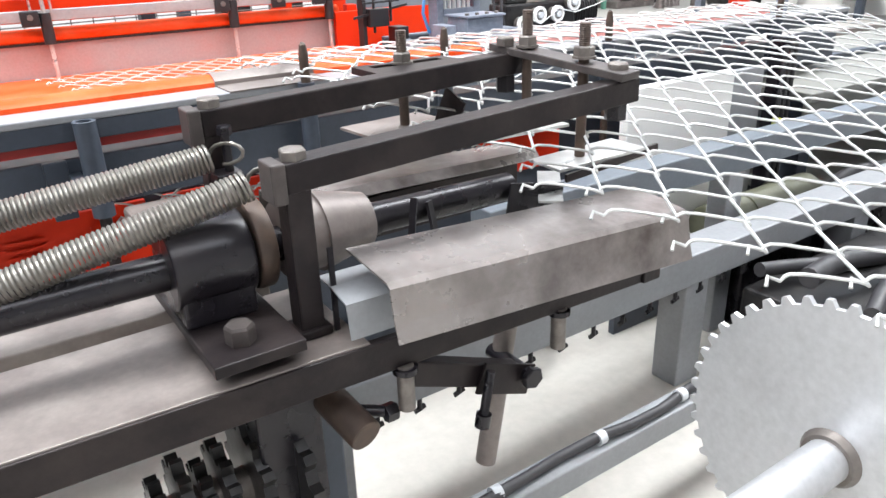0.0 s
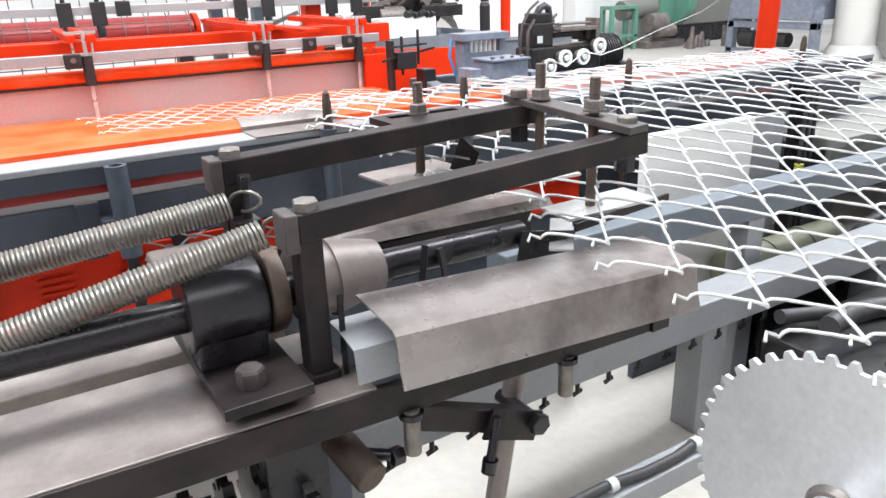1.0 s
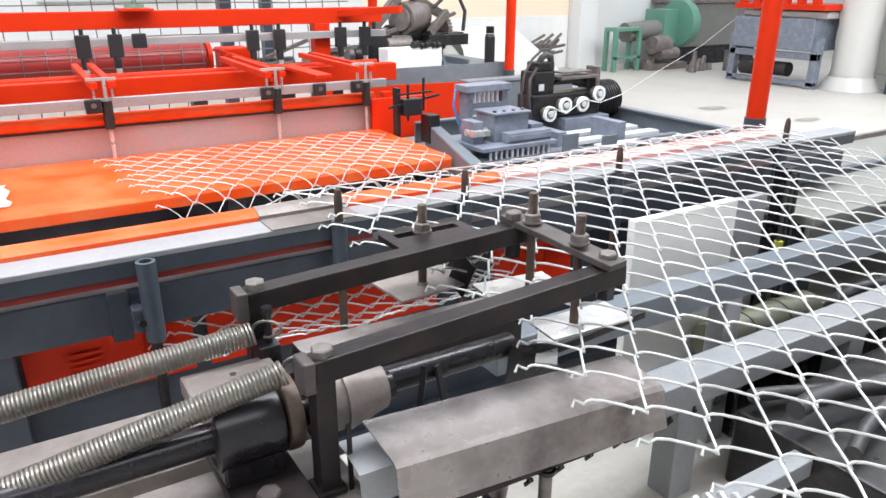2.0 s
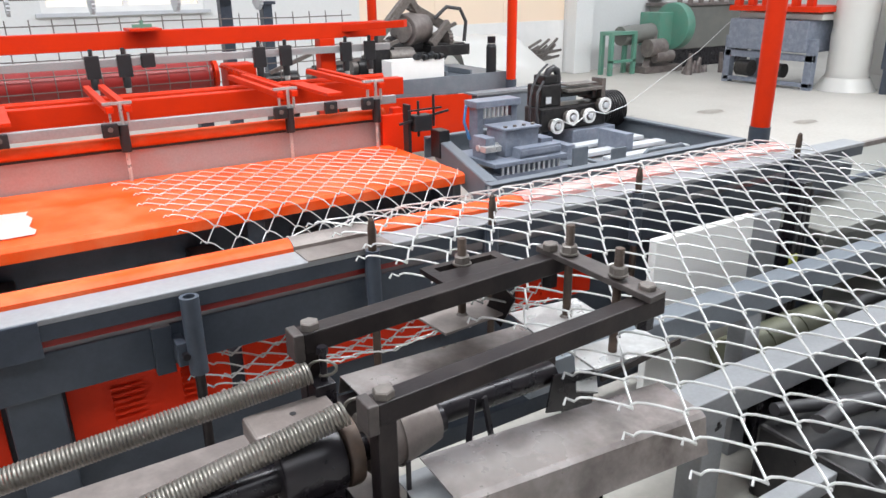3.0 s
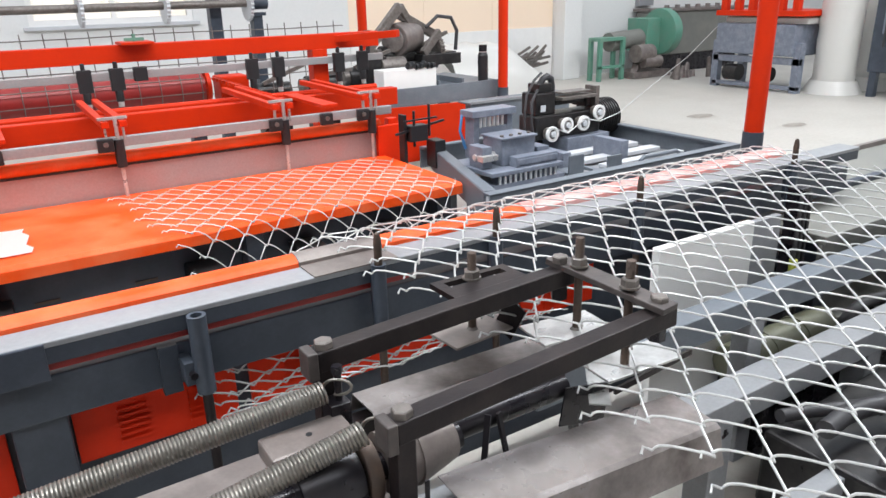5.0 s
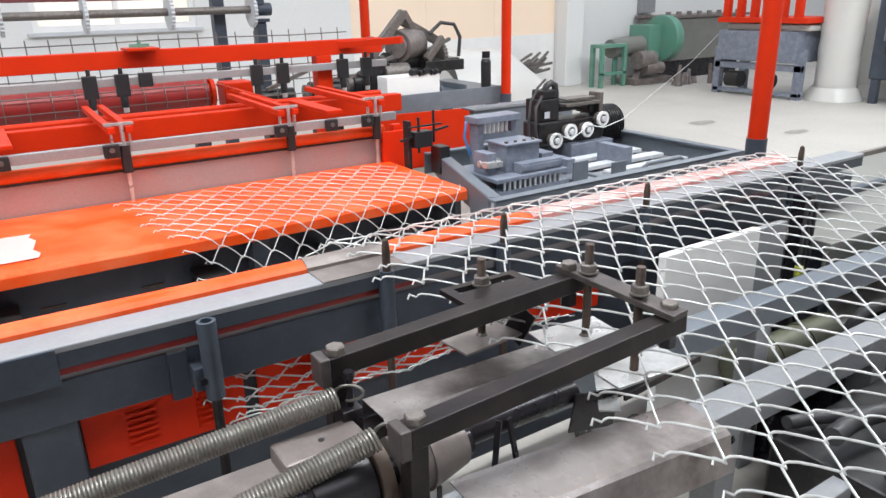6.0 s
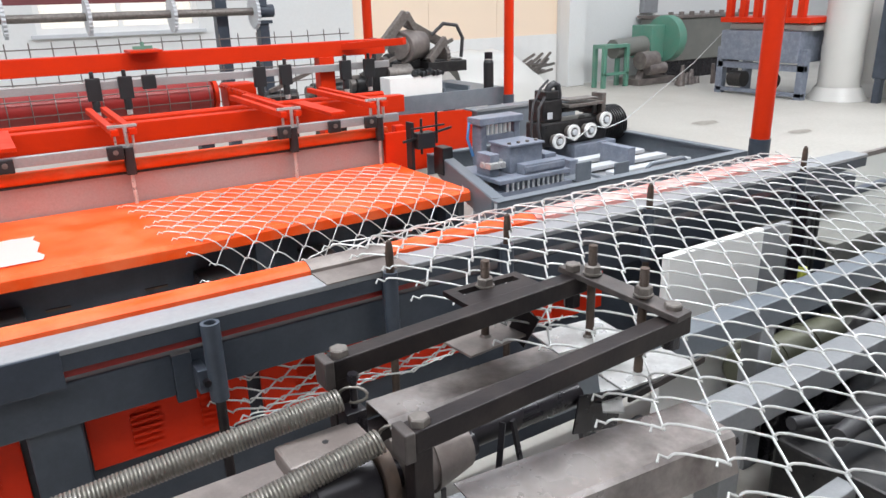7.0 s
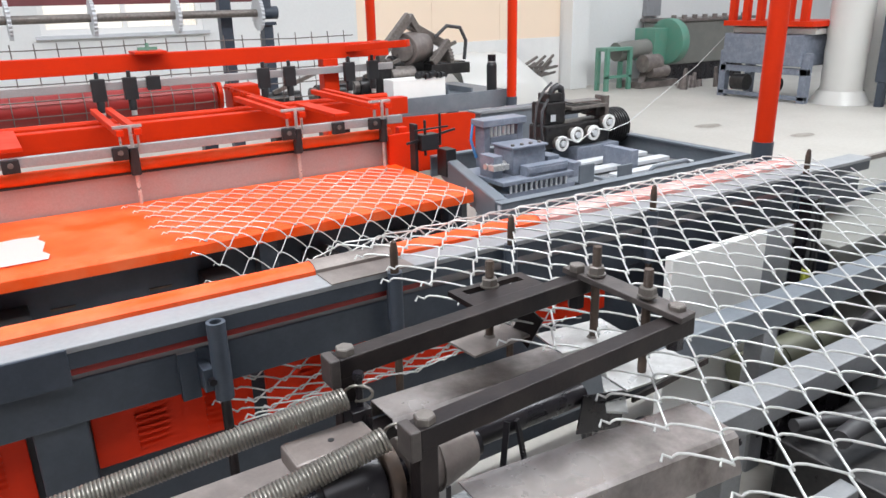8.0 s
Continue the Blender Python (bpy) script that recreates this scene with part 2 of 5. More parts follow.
def part(name, geo, material, parent, label="", bevel=0.0):
    ob = new(name, mesh_of(name, geo, material, bevel, world_of(parent)))
    ob.parent = parent
    return tagged(ob, label)


def solid(name, geo, material, label, category, kind="", bevel=0.0, at=None, group=""):
    at = at or tuple(np.mean(np.array([tuple(p) for p in geo.v]), axis=0)[:2]) + (min(p[2] for p in geo.v),)
    ob = new(name, mesh_of(name, geo, material, bevel, at))
    ob.location = at
    return tagged(ob, label, category, group, kind)


# ---- hall ----
solid("floor", Geo().box(-14, -9, -0.2, 22, 10.2, 0), CONCRETE, "pale dusty concrete factory floor", "floor", "structure")
WY = 9.7
wall = solid("wall_north", Geo().box(-14, WY, 0, 0.35, WY + 0.25, ROOF).box(0.35, WY, 0, 2.35, WY + 0.25, 1.32).box(0.35, WY, 2.4, 2.35, WY + 0.25, ROOF)
             .box(2.35, WY, 0, 4.7, WY + 0.25, ROOF).box(4.7, WY, 3.6, 8.9, WY + 0.25, ROOF).box(8.9, WY, 0, 22, WY + 0.25, ROOF), PLASTER,
             "off-white plastered hall wall with a window and a shutter door", "wall", "structure")
solid("wall_south", Geo().box(-14, -9.25, 0, 22, -9, ROOF), PLASTER, "plain off-white hall wall", "wall", "structure")
solid("wall_west", Geo().box(-14.25, -9, 0, -14, WY, ROOF), PLASTER, "plain off-white hall wall", "wall", "structure")
solid("wall_east", Geo().box(22, -9, 0, 22.25, WY, ROOF), PLASTER, "plain off-white hall wall", "wall", "structure")
# Roof added out of view, with gaps left where the lamp strips hang.
roof = Geo()
edges = [-9.0]
for sy, w, _ in STRIPS:
    edges += [sy - w / 2, sy + w / 2]
edges.append(10.2)
for i in range(0, len(edges), 2):
    roof.box(-14, edges[i], ROOF, 22, edges[i + 1], ROOF + 0.2)
solid("ceiling", roof, PALE, "unseen pale sheet roof added with gaps at the lamp strips", "ceiling", "structure")

# ---- clamp frame on the near table ----
TABLE = 0.732
rail = thing("work_table", (-0.6, 0.05, 0), "dusty dark steel channel table carrying the clamp frame", "machine table")
EDGE0, EDGE1 = -0.062, -0.104      # front edge of the table, which runs a little askew
front = lambda x: EDGE0 + (EDGE1 - EDGE0) * (x + 0.4) / 1.02


def slab(geo, x0, x1, back, z0, z1, off=0.0):
    vs = [(x0, front(x0) + off, z0), (x1, front(x1) + off, z0), (x1, back(x1), z0), (x0, back(x0), z0)]
    return geo.add(vs + [(x, y, z1) for x, y, _ in vs], [(3, 2, 1, 0), (4, 5, 6, 7), (0, 1, 5, 4), (1, 2, 6, 5), (2, 3, 7, 6), (3, 0, 4, 7)])


part("top_plate", slab(Geo(), -1.9, 0.05, lambda x: 0.15, TABLE - 0.012, TABLE), DUSTY, rail, "dust-covered channel top", 0.002)
part("front_flange", slab(Geo(), -1.9, 0.60, lambda x: front(x) + 0.012, TABLE - 0.056, TABLE - 0.003, -0.004), DARK, rail, "dark channel flange", 0.002)
part("rear_rail", Geo().box(-1.9, 0.19, 0.672, 0.012, 0.40, 0.732), DUSTY, rail, "dust-covered rear rail", 0.003)
part("rear_bar", Geo().box(0.02, 0.285, 0.715, 0.62, 0.325, 0.80), DARK, rail, "dark bar under the rear sheet", 0.003)
part("rear_leg", Geo().box(0.03, 0.287, 0, 0.08, 0.323, 0.716), GREY, rail, "grey square leg", 0.003)
part("end_lug", Geo().box(0.575, -0.112, 0.676, 0.617, -0.07, 0.724), DARK, rail, "", 0.002)
for lx in (-1.5, -0.02):
    part("leg", Geo().box(lx, 0.02, 0, lx + 0.06, 0.08, 0.70), GREY, rail, "grey square leg", 0.004)
    part("leg", Geo().box(lx, 0.20, 0, lx + 0.06, 0.26, 0.665), GREY, rail, "grey square leg", 0.004)

NL, NR, FL, FR = Vector((0, 0, 1.0)), Vector((0.597, 0, 1.03)), Vector((-0.03, 0.23, 1.035)), Vector((0.545, 0.237, 1.057))
BW = 0.041


def bolt(geo, top, r=0.0175, h=0.015, turn=0.3):
    geo.hexagon((top[0], top[1], top[2] - h), r, h, turn)
    return geo


clamp = thing("clamp_frame", (0.29, 0.1, 0.72), "dark steel clamp frame of square bars with adjusting screws", "clamp frame")
dz = Vector((0, 0, -0.015 - BW / 2))
ux = Vector((1, 0, 0))
part("front_bar", Geo().bar(NL + dz - ux * 0.02, NR + dz + ux * 0.035, BW, BW), DARK, clamp, "square steel bar worn pale along its edges", 0.003)
part("rear_bar", Geo().bar(FL + dz - ux * 0.02, FR + dz + ux * 0.03, BW, BW), DARK, clamp, "", 0.003)
for p in (NL, FL):
    part("end_block", Geo().bar(p + dz - ux * 0.040 + Vector((0, 0, -0.004)), p + dz - ux * 0.020 + Vector((0, 0, -0.004)), BW + 0.006, BW + 0.014), END, clamp, "dusty end block", 0.003)
part("post", Geo().box(-0.022, -0.018, TABLE, 0.014, 0.018, 0.951), DARK, clamp, "square dark steel post", 0.003)
part("post", Geo().box(-0.052, 0.212, 0.732, -0.016, 0.248, 0.986), DARK, clamp, "square dark steel post", 0.003)
part("foot_collar", Geo().box(-0.030, -0.026, TABLE, 0.022, 0.026, TABLE + 0.014), DARK, clamp, "", 0.003)
c0, c1 = NR + Vector((0, -0.03, -0.008)), FR + Vector((0.01, 0.035, -0.008))
part("cross_bar", Geo().bar(c0, c1, 0.052, 0.014), END, clamp, "flat dusty cross bar over both bars", 0.002)
for p, e in ((NL, 0), (FL, 0), (NR, 0.012), (FR, 0.012)):
    part("hex_bolt", bolt(Geo(), p + Vector((0, 0, e)), 0.0185, 0.016, random.uniform(0, 1)), BOLT, clamp, "hexagon bolt head")
part("nut", Geo().hexagon((NR.x + 0.0, NR.y, NR.z - 0.085), 0.019, 0.034, 0.5), BLACKENED, clamp, "")
part("nut", Geo().hexagon((FR.x, FR.y, FR.z - 0.09), 0.019, 0.034, 0.5), BLACKENED, clamp, "")


def screw(x, y, ztop, znut, zplate):
    part("threaded_rod", Geo().thread((x, y, znut), (x, y, ztop), 0.0105).rod((x, y, zplate), (x, y, znut), 0.0095), RUSTY, clamp, "rusty threaded adjusting rod")
    part("nut", Geo().hexagon((x, y, znut + 0.004), 0.0185, 0.017, random.uniform(0, 1)).rod((x, y, znut), (x, y, znut + 0.004), 0.021, 20), BOLT, clamp, "hexagon nut on a washer")


screw(0.366, 0.322, 1.090, 1.030, 0.905)
screw(0.565, 0.197, 1.118, 1.052, 0.90)
screw(0.576, 0.060, 1.104, 1.045, 0.87)
slot = Geo()
for y0, y1, x0, x1 in ((0.255, 0.308, 0.275, 0.475), (0.334, 0.352, 0.275, 0.475), (0.308, 0.334, 0.275, 0.30), (0.308, 0.334, 0.452, 0.475)):
    slot.box(x0, y0, 1.018, x1, y1, 1.030)
part("slotted_lug", slot, DARK, clamp, "slotted dark steel lug")


def presser(cx, cy, z, sx, sy, turn, tilt):
    m = Matrix.Translation((cx, cy, z)) @ Euler((radians(tilt[0]), radians(tilt[1]), radians(turn))).to_matrix().to_4x4()
    g = Geo().box(-sx / 2, -sy / 2, -0.003, sx / 2, sy / 2, 0.003)
    g.v = [tuple(m @ Vector(p)) for p in g.v]
    return g


part("presser_plate", presser(0.372, 0.345, 0.905, 0.19, 0.15, 5, (0, 0)), DUSTY, clamp, "dull steel presser plate under a screw", 0.001)
part("presser_plate", presser(0.556, 0.222, 0.895, 0.175, 0.125, -12, (-4, -3)), BRIGHT, clamp, "polished steel presser plate under a screw", 0.001)
part("presser_plate", presser(0.598, 0.062, 0.868, 0.19, 0.10, -8, (-3, -4)), BRIGHT, clamp, "polished steel presser plate under a screw", 0.001)
part("weld_bead", Geo().rod((0.366, 0.322, 0.908), (0.366, 0.322, 0.914), 0.014, 12, 0.010), BOLT, clamp)
part("weld_bead", Geo().rod((0.565, 0.197, 0.898), (0.565, 0.197, 0.906), 0.016, 12, 0.010), BOLT, clamp)
part("lip", Geo().bar((0.45, 0.262, 0.912), (0.44, 0.31, 0.94), 0.10, 0.004, (1, 0, 0)), DARK, clamp, "upturned dark plate edge")

# ---- bearing, shaft and shields on the table ----
base = thing("bearing_unit", (-0.1, 0.06, TABLE), "black bearing housing on a bolted base plate with a shaft", "bearing")
part("spacer", Geo().box(-0.15, 0.0, TABLE, -0.06, 0.19, 0.751), BLACKENED, base)
part("base_plate", Geo().box(-0.162, -0.077, 0.751, -0.040, 0.215, 0.768), DARK, base, "bolted dark base plate", 0.002)
part("hex_bolt", Geo().hexagon((-0.111, -0.030, 0.768), 0.020, 0.026, 0.2).rod((-0.111, -0.030, TABLE), (-0.111, -0.030, 0.751), 0.011), END, base, "greasy hexagon bolt")
AX, AZ = 0.085, 0.845
part("housing", Geo().rod((-0.165, AX, AZ), (-0.055, AX, AZ), 0.062, 36).box(-0.160, AX - 0.05, 0.768, -0.060, AX + 0.05, AZ - 0.02), BLACKENED, base, "glossy black bearing housing", 0.005)
part("housing_cap", Geo().box(-0.185, AX + 0.02, AZ + 0.03, -0.03, AX + 0.10, AZ + 0.066), DUSTY, base, "dusty flat cap with a bolt hole", 0.006)
# Solid black disc; its colour stands for the dark inside of the hole.
part("hole", Geo().rod((-0.105, AX + 0.06, AZ + 0.064), (-0.105, AX + 0.06, AZ + 0.0668), 0.006, 12), BLACK, base, "black disc for a bolt hole, its shade put into the colour")
part("collar", Geo().rod((-0.052, AX, AZ + 0.005), (-0.025, AX, AZ + 0.005), 0.066, 36), RUSTY, base, "brown collar", 0.005)
part("shaft", Geo().rod((-1.9, AX, AZ - 0.005), (0.16, AX, AZ - 0.005), 0.026, 24), BLACKENED, base, "oiled dark shaft")
part("roller", Geo().rod((0.0, AX, AZ), (0.055, AX, AZ), 0.056, 36).rod((0.055, AX, AZ), (0.14, AX, AZ), 0.062, 36, 0.042), DUSTY, base, "khaki dusty roller")
part("inner_roller", Geo().rod((0.13, AX + 0.04, AZ - 0.02), (0.47, AX + 0.05, AZ - 0.03), 0.026, 24), BLACKENED, base, "dark roller inside the guard")
part("hanger", Geo().bar((0.03, -0.02, 0.86), (0.03, -0.02, 0.715), 0.008, 0.004), BLACKENED, base, "thin dark strip")
part("hanger", Geo().bar((0.23, 0.08, 0.86), (0.20, 0.06, 0.72), 0.012, 0.004), BLACKENED, base, "thin dark strip")
part("hanger", Geo().bar((0.27, 0.10, 0.84), (0.28, 0.08, 0.73), 0.014, 0.006), BLACKENED, base, "thin dark strip")

guard = thing("sheet_guard", (0.3, -0.03, TABLE), "bent bare steel sheet guard along the table edge", "guard")
part("front_sheet", Geo().sheet([(0.0, 0.840), (-0.05, 0.836), (-0.112, 0.829), (-0.119, 0.824), (-0.123, 0.80), (-0.128, 0.775), (-0.136, 0.749)], 0.063, 0.62, 0.003, -0.03, -0.06), SHEET, guard, "folded sheet worn bright along its crease")
part("inner_tray", Geo().sheet([(0.02, 0.80), (-0.02, 0.80), (-0.065, 0.79), (-0.072, 0.74)], 0.025, 0.30, 0.003, 0, -0.03), LIGHT_GREY, guard, "pale inner tray")
part("rear_sheet", Geo().sheet([(0.215, 0.835), (0.23, 0.85), (0.32, 0.848), (0.335, 0.80)], 0.06, 0.62, 0.003, -0.02), SHEET, guard, "folded rear sheet")
part("edge_bar", Geo().bar((0.49, 0.004, 0.858), (0.735, 0.016, 0.868), 0.006, 0.014), DARK, guard, "dark strip")
part("end_plate", Geo().bar((0.50, 0.05, 0.80), (0.62, 0.19, 0.80), 0.045, 0.004), BRIGHT, guard, "bright cut sheet end")
part("gusset", Geo().bar((0.44, 0.10, 0.79), (0.56, 0.09, 0.77), 0.004, 0.09), BLACKENED, guard, "dark gusset")

# ---- springs ----
for a, b in (((-0.048, 0.043, 0.949), (-0.85, 0.144, 0.751)), ((-0.052, 0.188, 0.955), (-0.85, 0.277, 0.853))):
    sp = thing("tension_spring", b, "long close-coiled steel tension spring hooked to the clamp frame", "spring", "pull-back springs")
    a, b = Vector(a), Vector(b)
    part("coil", Geo().coil(a, b, 0.0192, 0.0028, (b - a).length / 0.0064), SPRING, sp)
    d = (a - b).normalized()
    hook = [a + d * (0.004 + 0.02 * (1 - math.cos(k * 0.5))) + Vector((0, 0.016 * math.cos(k * 0.5), 0.016 * math.sin(k * 0.5))) for k in range(11)]
    part("hook", Geo().tube(hook, 0.003, 6), SPRING, sp, "bent wire hook")
    part("tail_lug", Geo().box(b.x - 0.03, b.y - 0.006, 0.70, b.x + 0.004, b.y + 0.006, b.z + 0.02), DARK, sp, "dark anchoring lug", 0.002)
lug = thing("spring_anchor", (-0.035, 0.19, 0.95), "small black anchor screw holding a spring hook", "screw")
part("screw", Geo().rod((-0.025, 0.19, 0.92), (-0.025, 0.19, 0.985), 0.007, 12).hexagon((-0.025, 0.19, 0.985), 0.011, 0.014), BLACKENED, lug)
part("bracket", Geo().box(-0.05, 0.17, 0.86, -0.01, 0.212, 0.93), BLACKENED, lug, "dark bracket", 0.002)

# ---- under the table ----
arm = thing("lever_arm", (0.3, -0.02, 0.5), "dark steel lever arm with bolts below the table", "lever")
part("arm", Geo().bar((0.12, -0.052, 0.645), (0.345, -0.052, 0.552), 0.03, 0.042), DARK, arm, "", 0.003)
part("strut", Geo().rod((0.368, 0.0, 0.675), (0.31, 0.0, 0.348), 0.019, 18), DUSTY, arm, "slanting tube")
part("pivot", Geo().rod((0.34, 0.02, 0.565), (0.34, -0.085, 0.565), 0.014, 14).hexagon((0.34, -0.085, 0.565), 0.02, 0.012, 0.2, (0, -1, 0)), BLACKENED, arm, "pivot bolt")
part("plate", Geo().bar((0.245, -0.073, 0.592), (0.35, -0.073, 0.55), 0.006, 0.055), DARK, arm, "", 0.001)
part("screw", Geo().thread((0.254, -0.088, 0.61), (0.240, -0.088, 0.535), 0.008).rod((0.240, -0.088, 0.535), (0.236, -0.088, 0.512), 0.013), BLACKENED, arm, "socket screw")
for x, y in ((0.10, -0.085), (0.395, -0.09)):
    st = thing("stud", (x, y, 0.575), "short steel stud hanging under the table", "stud")
    part("pin", Geo().rod((x, y, 0.680), (x, y, 0.605), 0.013, 14), BOLT, st)
    part("washer", Geo().rod((x, y, 0.668), (x, y, 0.677), 0.019, 18), BLACKENED, st)
stub = thing("pivot_stub", (0.02, -0.05, 0.57), "rusty round pivot stub with a clamping screw", "pivot")
part("stub", Geo().rod((0.005, 0.06, 0.625), (0.03, -0.085, 0.585), 0.026, 22), RUSTY, stub, "", 0.003)
part("screw", Geo().rod((0.03, -0.03, 0.6), (0.075, -0.06, 0.595), 0.009).hexagon((0.075, -0.06, 0.59), 0.015, 0.02, 0.2, (1, 0, 0)), BLACKENED, stub, "set screw")
gear = thing("chain_drive", (-0.15, 0.08, 0.3), "black greasy chain sprockets under the table", "chain drive")
for i, (x, r) in enumerate(((-0.25, 0.055), (-0.215, 0.075), (-0.185, 0.055), (-0.155, 0.075), (-0.11, 0.095), (-0.05, 0.11))):
    part("sprocket", cog(Geo(), (0, 0.06, 0.47), r + 0.012, 0.016, 13, x, x + 0.018), MOTOR, gear)
part("housing", Geo().box(-0.10, 0.0, 0.36, 0.0, 0.16, 0.64), BLACKENED, gear, "black bearing plate", 0.004)
part("axle", Geo().rod((-0.32, 0.06, 0.47), (0.02, 0.06, 0.47), 0.03, 20), BOLT, gear, "pale axle end")

frame_ = thing("mesh_frame", (1.5, 0.3, 0), "grey painted square-tube support frame under the mesh", "machine frame")
part("front_beam", Geo().box(0.02, 0.25, 0.335, 3.2, 0.36, 0.43), LIGHT_GREY, frame_, "", 0.004)
part("rear_beam", Geo().box(0.63, 0.395, 0.555, 3.2, 0.475, 0.65), SLATE, frame_, "dusty top beam", 0.004)
for lx in (0.08, 1.215, 2.1):
    part("leg", Geo().box(lx, 0.26, 0, lx + (0.10 if lx > 1 else 0.085), 0.35, 0.334), LIGHT_GREY, frame_, "", 0.004)
for lx in (1.56, 3.1):
    part("rear_leg", Geo().box(lx, 0.40, 0, lx + 0.08, 0.47, 0.554), LIGHT_GREY, frame_, "", 0.004)
part("lower_beam", Geo().box(0.1, -0.03, 0.19, 2.4, 0.03, 0.25), LIGHT_GREY, frame_, "", 0.004)
for i in range(14):
    x = 0.12 + i * 0.105
    part("wing_screw", Geo().rod((x, 0.26, 0.335), (x, 0.26, 0.305), 0.006, 8).bar((x - 0.014, 0.26, 0.302), (x + 0.014, 0.26, 0.310), 0.006, 0.01), BLACKENED, frame_)
hose = thing("hose", (0.6, -0.01, 0.27), "dark ribbed hose lying along the lower beam", "hose")
part("pipe", Geo().tube([(-0.1 + i * 0.1, -0.005 + 0.008 * math.sin(i * 1.3), 0.262 + 0.004 * math.sin(i * 2)) for i in range(12)], 0.012, 10), RUBBER, hose)
for x in (0.32, 0.60, 0.86):
    part("clip", Geo().rod((x, -0.005, 0.264), (x + 0.02, -0.005, 0.264), 0.0155, 16), PALE, hose, "pale clip")
for k in range(3):
    cab = thing("cable", (0.9, 0.4 + 0.04 * k, 0.0), "grey cable curling down to the floor", "cable", "floor cables")
    part("cord", Geo().tube([(0.85 + 0.02 * k + 0.30 * math.sin(i * 0.16) * (i / 14), 0.42 + 0.05 * k + 0.02 * i, max(0.012, 0.40 - 0.03 * i + 0.05 * math.sin(i * 0.5))) for i in range(17)], 0.011, 8), RUBBER, cab)
ringc = thing("cable_loop", (1.0, 0.42, 0.28), "small loop of grey cable", "cable")
part("loop", Geo().tube([(1.0 + 0.05 * math.cos(k * 0.4), 0.42, 0.36 + 0.055 * math.sin(k * 0.4)) for k in range(17)], 0.006, 8), RUBBER, ringc)
for k, (yy, rr) in enumerate(((-0.12, 0.022), (0.0, 0.03), (0.14, 0.022), (0.42, 0.026))):
    hb = thing("thick_hose", (1.7, yy, 0.25), "thick black hose lying under the mesh", "hose", "black hoses")
    pts = [(1.47 + 0.11 * i, yy + 0.07 * math.sin(0.5 * i + k), 0.30 + rr + 0.03 * math.sin(0.42 * i + 1.4 * k)) for i in range(15)]
    part("pipe", Geo().tube(pts, rr, 12), RUBBER, hb)
# Made-up black box covering bright floor so the space under the mesh reads dark.
bin_ = thing("dark_floor_box", (1.9, 0.0, 0), "low black box added to darken the floor under the mesh", "drive housing")
part("body", Geo().box(1.45, -0.45, 0, 3.2, 0.24, 0.27), MOTOR, bin_, "", 0.012)
part("rear_body", Geo().box(1.66, 0.37, 0, 3.2, 0.575, 0.25), BLACKENED, bin_, "", 0.012)
can = thing("oil_drum", (1.9, 0.50, 0.25), "olive-green oil drum lying under the mesh frame", "drum")
part("shell", Geo().rod((1.62, 0.50, 0.335), (2.2, 0.50, 0.335), 0.075, 28), mat("olive_paint", (0.12, 0.12, 0.08), 0.5, scale=7, amount=0.5), can, "", 0.006)
for x in (1.8, 2.0):
    part("rib", Geo().pipe((x, 0.50, 0.335), (x + 0.02, 0.50, 0.335), 0.08, 0.07, 28), mat("olive_rib", (0.11, 0.11, 0.075), 0.5), can)
post = thing("cable_post", (2.08, 0.62, 0), "dark post with taped cables beside the cabinet", "post")
part("post", Geo().box(2.045, 0.57, 0, 2.105, 0.63, 0.90), BLACKENED, post, "", 0.004)
for k in range(3):
    part("cable", Geo().tube([(2.03 + 0.03 * k, 0.56, 0.88 - 0.08 * i + 0.004 * math.sin(i * 2 + k)) for i in range(9)], 0.008, 6), RUBBER, post)
part("tape", Geo().rod((2.03, 0.556, 0.56), (2.03, 0.556, 0.63), 0.016, 10), mat("yellow_green_tape", (0.40, 0.42, 0.06), 0.5), post, "yellow-green tape")

# ---- toothed wheel ----
wheel = thing("toothed_wheel", (0.5, -0.505, 0.595), "pale ground-steel toothed wheel with a tube axle", "toothed wheel")
part("blade", cog(Geo(), (0, -0.505, 0.595), 0.222, 0.011, 46, 0.497, 0.505), SAW, wheel, "toothed pale disc")
part("axle", Geo().pipe((-0.1, -0.505, 0.595), (0.497, -0.505, 0.595), 0.03, 0.02, 28), SAW, wheel, "pale steel tube axle")
part("weld_ring", Geo().rod((0.487, -0.505, 0.595), (0.497, -0.505, 0.595), 0.036, 28, 0.042), BOLT, wheel)
part("rear_axle", Geo().rod((0.505, -0.505, 0.595), (2.4, -0.505, 0.595), 0.03, 20), SAW, wheel)
for sx in (-0.08, 2.35):
    stand = thing("wheel_stand", (sx, -0.505, 0), "grey steel stand carrying the wheel axle", "stand")
    part("column", Geo().box(sx - 0.03, -0.54, 0, sx + 0.03, -0.47, 0.566), GREY, stand, "", 0.004)
    part("saddle", Geo().box(sx - 0.035, -0.55, 0.555, sx + 0.035, -0.46, 0.566), DARK, stand)

# ---- main machine: front beam, pins, panels ----
mach = thing("weaving_machine", (0.5, 0.85, 0), "grey and orange painted main frame of the weaving machine", "machine")
B0, B1 = -3.2, 2.75
part("top_rail", Geo().box(B0, 0.745, 0.925, B1, 0.842, 0.94), LIGHT_GREY, mach, "pale painted rail top", 0.003)
part("front_web", Geo().box(B0, 0.748, 0.886, B1, 0.760, 0.925), GREY, mach, "dark grey rail face", 0.002)
part("red_strip", Geo().box(-0.45, 0.762, 0.866, 0.46, 0.79, 0.8855), DRUM_RED, mach, "dull red painted edge")
